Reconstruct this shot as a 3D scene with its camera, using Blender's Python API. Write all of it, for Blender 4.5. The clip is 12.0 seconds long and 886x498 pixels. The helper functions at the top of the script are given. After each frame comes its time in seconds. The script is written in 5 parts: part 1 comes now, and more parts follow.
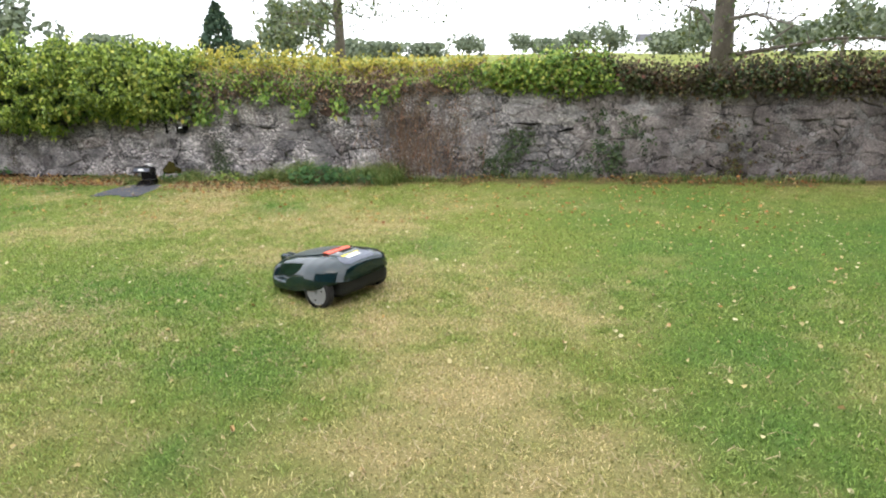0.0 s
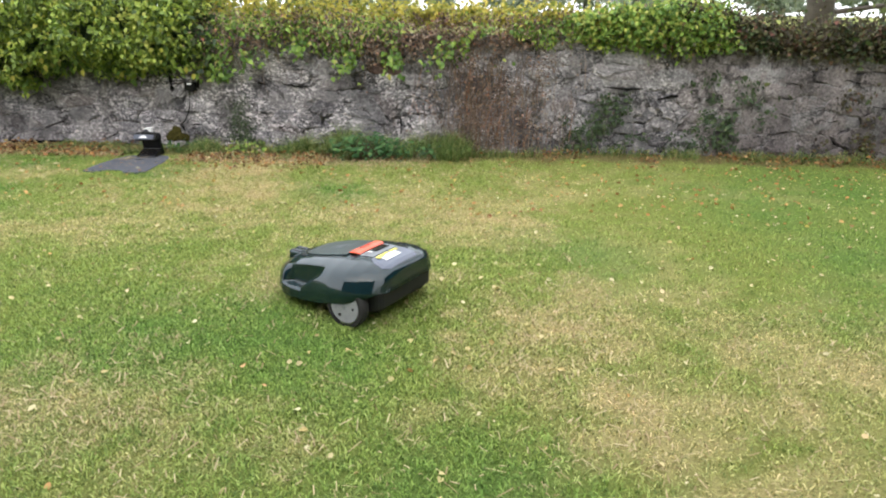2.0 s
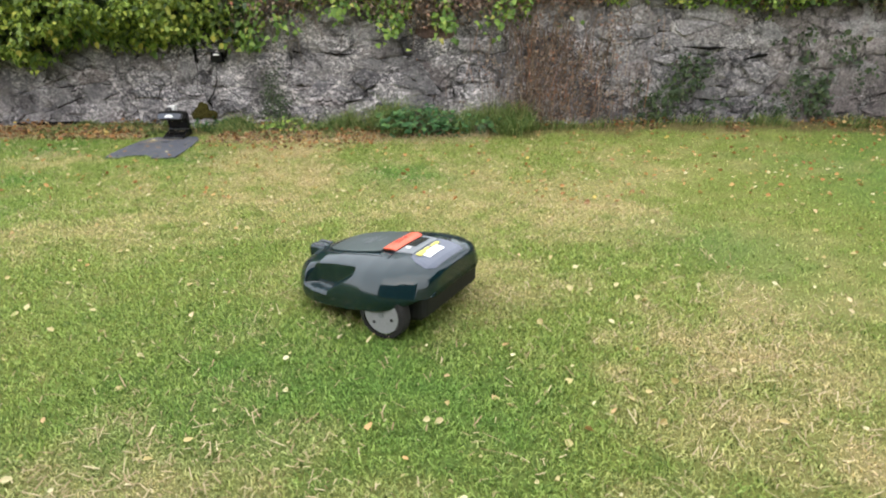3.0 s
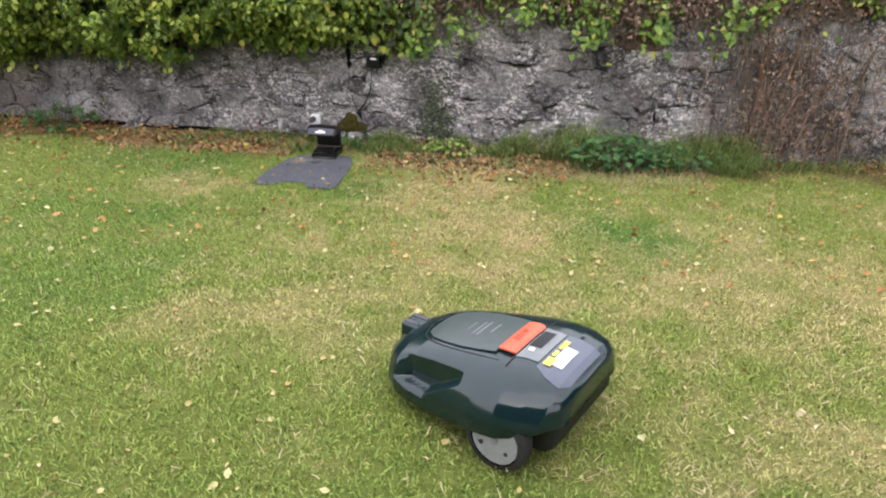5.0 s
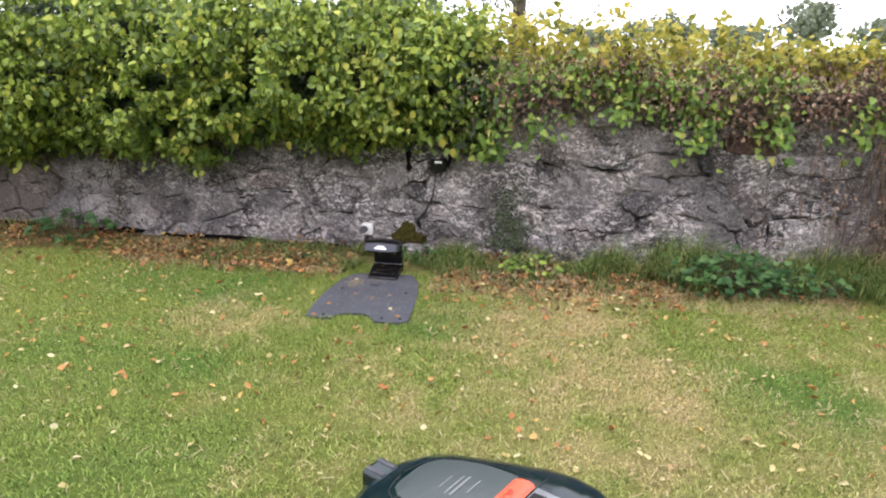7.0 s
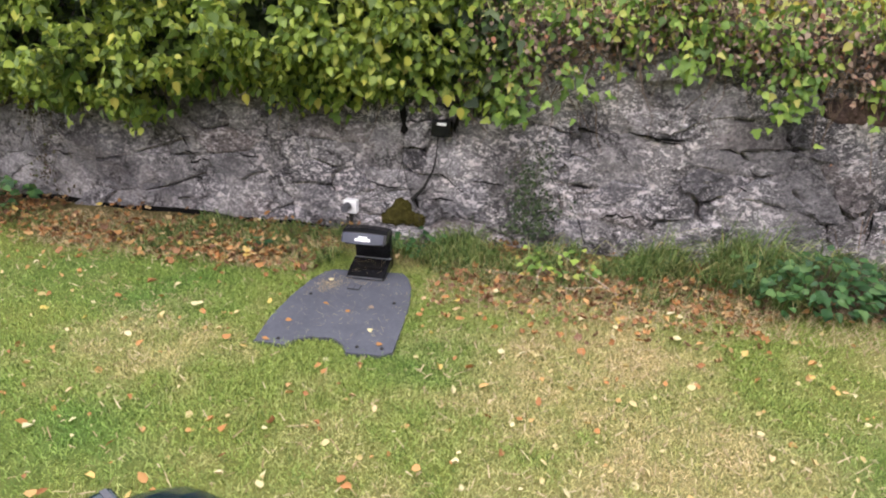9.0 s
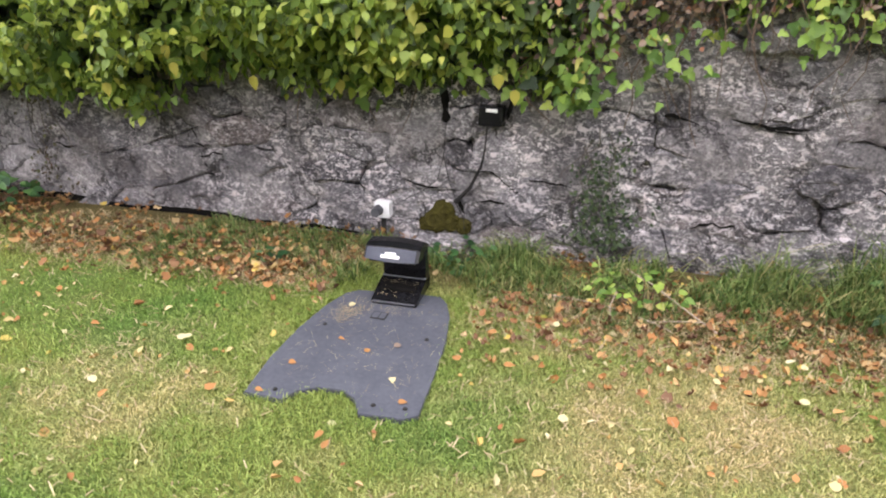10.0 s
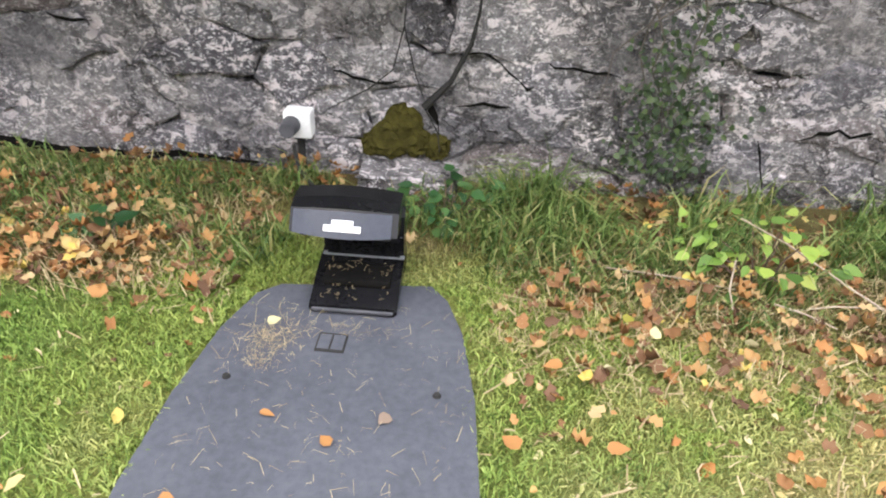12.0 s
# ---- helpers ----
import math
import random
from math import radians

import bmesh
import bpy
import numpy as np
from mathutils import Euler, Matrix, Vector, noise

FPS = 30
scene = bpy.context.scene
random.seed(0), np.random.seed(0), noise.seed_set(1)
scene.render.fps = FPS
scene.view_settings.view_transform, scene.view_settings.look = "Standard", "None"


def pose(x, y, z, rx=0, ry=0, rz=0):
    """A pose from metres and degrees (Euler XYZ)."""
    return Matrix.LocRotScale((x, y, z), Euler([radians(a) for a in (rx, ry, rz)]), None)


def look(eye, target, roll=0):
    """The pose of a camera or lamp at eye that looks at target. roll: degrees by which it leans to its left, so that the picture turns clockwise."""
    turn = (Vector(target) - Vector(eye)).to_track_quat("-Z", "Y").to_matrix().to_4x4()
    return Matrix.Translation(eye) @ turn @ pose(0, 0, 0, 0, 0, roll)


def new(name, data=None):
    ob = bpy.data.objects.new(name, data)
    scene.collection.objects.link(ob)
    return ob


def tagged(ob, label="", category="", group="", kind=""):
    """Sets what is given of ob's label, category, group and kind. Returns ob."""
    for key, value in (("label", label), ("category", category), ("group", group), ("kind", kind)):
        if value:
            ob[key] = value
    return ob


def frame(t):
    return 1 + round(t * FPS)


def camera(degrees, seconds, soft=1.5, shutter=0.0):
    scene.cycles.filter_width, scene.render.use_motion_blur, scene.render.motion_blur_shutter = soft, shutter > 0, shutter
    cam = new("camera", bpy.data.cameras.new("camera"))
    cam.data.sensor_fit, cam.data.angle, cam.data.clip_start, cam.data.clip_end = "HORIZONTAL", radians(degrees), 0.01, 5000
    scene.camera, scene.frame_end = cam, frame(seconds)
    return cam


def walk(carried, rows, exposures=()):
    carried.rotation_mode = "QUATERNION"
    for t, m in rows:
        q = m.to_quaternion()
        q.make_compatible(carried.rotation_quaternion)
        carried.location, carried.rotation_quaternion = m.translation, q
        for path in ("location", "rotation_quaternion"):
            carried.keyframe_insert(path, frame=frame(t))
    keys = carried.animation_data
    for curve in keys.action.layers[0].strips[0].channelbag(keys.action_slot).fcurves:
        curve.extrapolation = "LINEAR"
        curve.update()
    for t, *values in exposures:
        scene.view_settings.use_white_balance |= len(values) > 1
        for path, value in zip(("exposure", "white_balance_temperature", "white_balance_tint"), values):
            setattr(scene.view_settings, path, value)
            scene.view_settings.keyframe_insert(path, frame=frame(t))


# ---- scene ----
import functools

cam = camera(68.5, 12.0, soft=2.0)
PATH = [
    (0, (4.482, -5.261, 1.425), (4.25, -3.35, 0.884), -0.6),
    (0.5, (4.131, -4.984, 1.398), (4.001, -3.077, 0.809), -1.6),
    (1, (3.778, -4.67, 1.391), (3.67, -2.773, 0.767), 0.1),
    (1.5, (3.382, -4.361, 1.377), (3.306, -2.46, 0.761), 1.4),
    (2, (3.112, -3.949, 1.339), (3.009, -2.063, 0.681), 1.0),
    (2.5, (2.792, -3.612, 1.287), (2.676, -1.742, 0.586), -0.4),
    (2.7, (2.688, -3.48, 1.27), (2.58, -1.617, 0.552), -0.4),
    (4.3, (1.751, -2.711, 1.371), (1.581, -0.922, 0.494), -0.3),
    (4.5, (1.664, -2.587, 1.386), (1.45, -0.798, 0.518), 0.5),
    (5, (1.436, -2.297, 1.394), (1.154, -0.487, 0.59), 1.2),
    (5.5, (1.237, -2.026, 1.41), (0.985, -0.188, 0.662), 0.8),
    (6, (1.076, -1.77, 1.413), (0.83, 0.094, 0.73), 0.0),
    (6.5, (0.93, -1.635, 1.418), (0.651, 0.244, 0.792), 1.0),
    (7, (0.74, -1.521, 1.404), (0.456, 0.374, 0.83), 1.4),
    (7.2, (0.702, -1.473, 1.395), (0.42, 0.418, 0.809), 0.8),
    (8.8, (0.643, -0.629, 1.375), (0.35, 1.213, 0.653), 0.7),
    (9, (0.621, -0.493, 1.371), (0.321, 1.336, 0.62), 2.4),
    (9.5, (0.64, -0.14, 1.349), (0.223, 1.65, 0.56), 4.3),
    (10, (0.554, 0.158, 1.27), (0.083, 1.926, 0.461), 0.8),
    (10.5, (0.443, 0.444, 1.243), (-0.055, 2.166, 0.357), -0.7),
    (11, (0.348, 0.72, 1.192), (-0.205, 2.363, 0.195), -2.2),
    (11.5, (0.163, 0.964, 1.089), (-0.172, 2.622, 0.023), -1.5),
    (12, (0.012, 1.241, 0.916), (-0.06, 2.904, -0.193), 3.5),
]
walk(cam, [(t, look(eye, target, roll)) for t, eye, target, roll in PATH], [(0, 1.25, 6500, 9), (1.5, 1.25, 6500, 9), (2.5, 1.3, 6500, 8), (4.5, 1.2, 6500, 12), (6.5, 1.2, 6500, 16), (9, 1.4, 6500, 18), (10.5, 1.6, 6500, 17), (12, 1.7, 6450, 12)])

# ---- world and light: a bright overcast sky ----
world = bpy.data.worlds.new("sky")
scene.world = world
world.use_nodes = True
wn, wl = world.node_tree.nodes, world.node_tree.links
sky = wn.new("ShaderNodeTexSky")
sky.sky_type, sky.sun_disc = "NISHITA", False
sky.sun_elevation, sky.sun_rotation = radians(42), radians(200)
sky.dust_density, sky.air_density = 5.0, 1.0
cloud = wn.new("ShaderNodeMixRGB")
cloud.inputs[0].default_value = 0.82
cloud.inputs[2].default_value = (10.5, 10.9, 11.6, 1)
wl.new(sky.outputs[0], cloud.inputs[1])
wl.new(cloud.outputs[0], wn["Background"].inputs[0])
wn["Background"].inputs[1].default_value = 0.13

sun_data = bpy.data.lights.new("sun", "SUN")
sun_data.energy, sun_data.angle, sun_data.color = 0.7, radians(90), (1.0, 0.95, 0.88)
sun_lamp = new("sun", sun_data)
sun_lamp.matrix_world = look((2, -6, 9), (1, 0, 0))


# ---- node materials ----
def ramp(nt, fac, stops):
    r = nt.nodes.new("ShaderNodeValToRGB")
    el = r.color_ramp.elements
    while len(el) < len(stops):
        el.new(0.5)
    for e, (p, c) in zip(el, stops):
        e.position, e.color = p, (*c, 1)
    nt.links.new(fac, r.inputs[0])
    return r.outputs[0]


def tex_noise(nt, scale, detail=4, rough=0.6, coord="Object", stretch=None):
    tc = nt.nodes.new("ShaderNodeNewGeometry" if coord == "Position" else "ShaderNodeTexCoord")
    n = nt.nodes.new("ShaderNodeTexNoise")
    n.inputs["Scale"].default_value, n.inputs["Detail"].default_value, n.inputs["Roughness"].default_value = scale, detail, rough
    out = tc.outputs[coord]
    if stretch:
        mp = nt.nodes.new("ShaderNodeMapping")
        mp.inputs["Scale"].default_value = stretch
        nt.links.new(out, mp.inputs[0])
        out = mp.outputs[0]
    nt.links.new(out, n.inputs["Vector"])
    return n.outputs["Fac"]


def mix(nt, fac, a, b, mode="MIX"):
    m = nt.nodes.new("ShaderNodeMixRGB")
    m.blend_type = mode
    for k, v in ((0, fac), (1, a), (2, b)):
        if isinstance(v, (int, float)):
            m.inputs[k].default_value = v
        elif isinstance(v, tuple):
            m.inputs[k].default_value = (*v, 1)
        else:
            nt.links.new(v, m.inputs[k])
    return m.outputs[0]


def bump(nt, bsdf, height, strength, distance=0.01):
    b = nt.nodes.new("ShaderNodeBump")
    b.inputs["Strength"].default_value, b.inputs["Distance"].default_value = strength, distance
    nt.links.new(height, b.inputs["Height"])
    nt.links.new(b.outputs[0], bsdf.inputs["Normal"])


def blank(name, rough=0.8, metal=0.0, spec=0.5):
    m = bpy.data.materials.new(name)
    m.use_nodes = True
    b = m.node_tree.nodes["Principled BSDF"]
    b.inputs["Roughness"].default_value, b.inputs["Metallic"].default_value = rough, metal
    b.inputs["Specular IOR Level"].default_value = spec
    return m, m.node_tree, b


def mottled(name, dark, light, scale=20, rough=0.7, metal=0.0, bumps=0.2, spec=0.5, coat=0.0):
    """One colour that wanders between two shades at two scales, with fine relief."""
    m, nt, b = blank(name, rough, metal, spec)
    f = mix(nt, 0.5, tex_noise(nt, scale), tex_noise(nt, scale * 9, 3))
    nt.links.new(ramp(nt, f, [(0.35, dark), (0.65, light)]), b.inputs["Base Color"])
    if bumps:
        bump(nt, b, tex_noise(nt, scale * 8, 4), bumps, 0.002)
    b.inputs["Coat Weight"].default_value = coat
    return m


def leafy(name, stops, rough=0.5, through_light=0.3, patch=0.0):
    """Leaves that differ one by one; a little light comes through them."""
    m, nt, b = blank(name, rough, 0, 0.3)
    g = nt.nodes.new("ShaderNodeNewGeometry")
    col = ramp(nt, g.outputs["Random Per Island"], stops)
    if patch:
        shade = ramp(nt, tex_noise(nt, 1.6, 3), [(0.35, (0.55, 0.6, 0.5)), (0.65, (1, 1, 1))])
        col = mix(nt, patch, col, shade, "MULTIPLY")
    nt.links.new(col, b.inputs["Base Color"])
    tr = nt.nodes.new("ShaderNodeBsdfTranslucent")
    nt.links.new(col, tr.inputs[0])
    ms = nt.nodes.new("ShaderNodeMixShader")
    ms.inputs[0].default_value = through_light
    nt.links.new(b.outputs[0], ms.inputs[1])
    nt.links.new(tr.outputs[0], ms.inputs[2])
    nt.links.new(ms.outputs[0], nt.nodes["Material Output"].inputs[0])
    return m


def value_of(nt, name):
    a = nt.nodes.new("ShaderNodeAttribute")
    a.attribute_name = name
    return a.outputs["Fac"]


def lawn_colour(nt, base, straw, lush, soil):
    c = mix(nt, value_of(nt, "dry"), base, straw)
    c = mix(nt, value_of(nt, "lush"), c, lush)
    return mix(nt, value_of(nt, "soil"), c, soil)


def make_lawn():
    m, nt, b = blank("lawn", 0.95, 0, 0.1)
    grain = tex_noise(nt, 90, 5, 0.75)
    c = lawn_colour(nt, (0.19, 0.215, 0.055), (0.40, 0.33, 0.16), (0.105, 0.185, 0.045), (0.13, 0.085, 0.05))
    c = mix(nt, 0.75, c, ramp(nt, grain, [(0.3, (0.35, 0.36, 0.3)), (0.7, (1.2, 1.2, 1.1))]), "MULTIPLY")
    nt.links.new(c, b.inputs["Base Color"])
    bump(nt, b, grain, 0.8, 0.02)
    return m


def make_blades():
    m, nt, b = blank("grass", 0.6, 0, 0.25)
    g = nt.nodes.new("ShaderNodeNewGeometry")
    v = ramp(nt, g.outputs["Random Per Island"], [(0.0, (0.3, 0.36, 0.27)), (0.5, (0.92, 0.98, 0.85)), (0.88, (1.25, 1.2, 1.1)), (1.0, (1.75, 1.6, 1.9))])
    c = lawn_colour(nt, (0.275, 0.345, 0.09), (0.58, 0.47, 0.25), (0.155, 0.275, 0.058), (0.22, 0.18, 0.08))
    c = mix(nt, 1.0, c, v, "MULTIPLY")
    nt.links.new(c, b.inputs["Base Color"])
    tr = nt.nodes.new("ShaderNodeBsdfTranslucent")
    nt.links.new(c, tr.inputs[0])
    ms = nt.nodes.new("ShaderNodeMixShader")
    ms.inputs[0].default_value = 0.3
    nt.links.new(b.outputs[0], ms.inputs[1])
    nt.links.new(tr.outputs[0], ms.inputs[2])
    nt.links.new(ms.outputs[0], nt.nodes["Material Output"].inputs[0])
    return m


def make_stone(name, tint=(1, 1, 1), lichen=True):
    m, nt, b = blank(name, 0.92, 0, 0.2)
    info = nt.nodes.new("ShaderNodeObjectInfo")
    geo = nt.nodes.new("ShaderNodeNewGeometry")
    broad = tex_noise(nt, 2.2, 5, 0.65, "Position")
    c = ramp(nt, broad, [(0.3, (0.085, 0.084, 0.085)), (0.5, (0.18, 0.177, 0.177)), (0.7, (0.30, 0.296, 0.29))])
    one = ramp(nt, info.outputs["Random"], [(0.0, (0.6, 0.6, 0.63)), (0.45, (0.97, 0.97, 0.97)), (0.85, (1.18, 1.17, 1.15)), (0.98, (0.95, 0.85, 0.8))])
    c = mix(nt, 1.0, c, one, "MULTIPLY")
    isl = ramp(nt, geo.outputs["Random Per Island"], [(0, (0.9, 0.9, 0.9)), (1, (1.1, 1.1, 1.1))])
    c = mix(nt, 1.0, c, isl, "MULTIPLY")
    fine = tex_noise(nt, 46, 6, 0.75, "Position")
    c = mix(nt, 0.85, c, ramp(nt, fine, [(0.32, (0.28, 0.27, 0.27)), (0.5, (0.8, 0.8, 0.8)), (0.6, (1.2, 1.18, 1.15)), (0.72, (1.8, 1.78, 1.75))]), "MULTIPLY")
    # fine fissures and hollows that wander over the stones, their shade put into the colour
    wander = tex_noise(nt, 7, 5, 0.62, "Position")
    line = ramp(nt, wander, [(0.455, (0, 0, 0)), (0.485, (1, 1, 1)), (0.5, (1, 1, 1)), (0.53, (0, 0, 0))])
    where = ramp(nt, tex_noise(nt, 3.7, 3, 0.5, "Position"), [(0.47, (0, 0, 0)), (0.58, (0.8, 0.8, 0.8))])
    fissure = mix(nt, 1.0, line, where, "MULTIPLY")
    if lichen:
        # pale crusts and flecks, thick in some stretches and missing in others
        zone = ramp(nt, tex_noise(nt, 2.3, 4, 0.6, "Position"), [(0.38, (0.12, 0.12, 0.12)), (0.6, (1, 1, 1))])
        # lichen thins towards both ends, which also puts their shade into the colour
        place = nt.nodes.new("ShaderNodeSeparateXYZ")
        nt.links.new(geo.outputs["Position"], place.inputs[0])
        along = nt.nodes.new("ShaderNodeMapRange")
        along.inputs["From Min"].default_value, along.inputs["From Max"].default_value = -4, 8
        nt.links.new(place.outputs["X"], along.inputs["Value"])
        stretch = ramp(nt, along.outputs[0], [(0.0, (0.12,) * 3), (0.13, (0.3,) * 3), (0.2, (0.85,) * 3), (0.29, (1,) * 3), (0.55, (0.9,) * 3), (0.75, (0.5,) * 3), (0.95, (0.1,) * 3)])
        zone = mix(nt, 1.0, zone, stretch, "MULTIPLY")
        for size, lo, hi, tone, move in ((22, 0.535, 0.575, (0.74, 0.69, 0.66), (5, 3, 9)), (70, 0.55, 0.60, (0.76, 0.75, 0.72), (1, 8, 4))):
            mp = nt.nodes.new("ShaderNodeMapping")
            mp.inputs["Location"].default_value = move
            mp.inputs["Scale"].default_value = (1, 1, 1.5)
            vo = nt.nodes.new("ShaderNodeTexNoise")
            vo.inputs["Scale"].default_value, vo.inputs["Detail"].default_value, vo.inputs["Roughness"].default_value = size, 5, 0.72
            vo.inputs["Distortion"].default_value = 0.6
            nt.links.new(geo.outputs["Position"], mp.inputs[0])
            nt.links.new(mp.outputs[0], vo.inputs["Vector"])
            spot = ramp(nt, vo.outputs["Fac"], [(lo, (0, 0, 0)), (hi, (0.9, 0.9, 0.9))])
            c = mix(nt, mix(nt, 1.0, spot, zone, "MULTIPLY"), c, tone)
        # brown-green algae and rust-brown damp
        damp = ramp(nt, tex_noise(nt, 1.3, 5, 0.7, "Position"), [(0.54, (0, 0, 0)), (0.7, (0.4, 0.4, 0.4))])
        c = mix(nt, damp, c, (0.10, 0.088, 0.068))
    c = mix(nt, fissure, c, (0.035, 0.033, 0.033))
    c = mix(nt, 1.0, c, tint, "MULTIPLY")
    nt.links.new(c, b.inputs["Base Color"])
    relief = mix(nt, 0.45, fine, tex_noise(nt, 14, 5, 0.6, "Position"))
    bump(nt, b, mix(nt, fissure, relief, (0, 0, 0)), 1.0, 0.035)
    return m


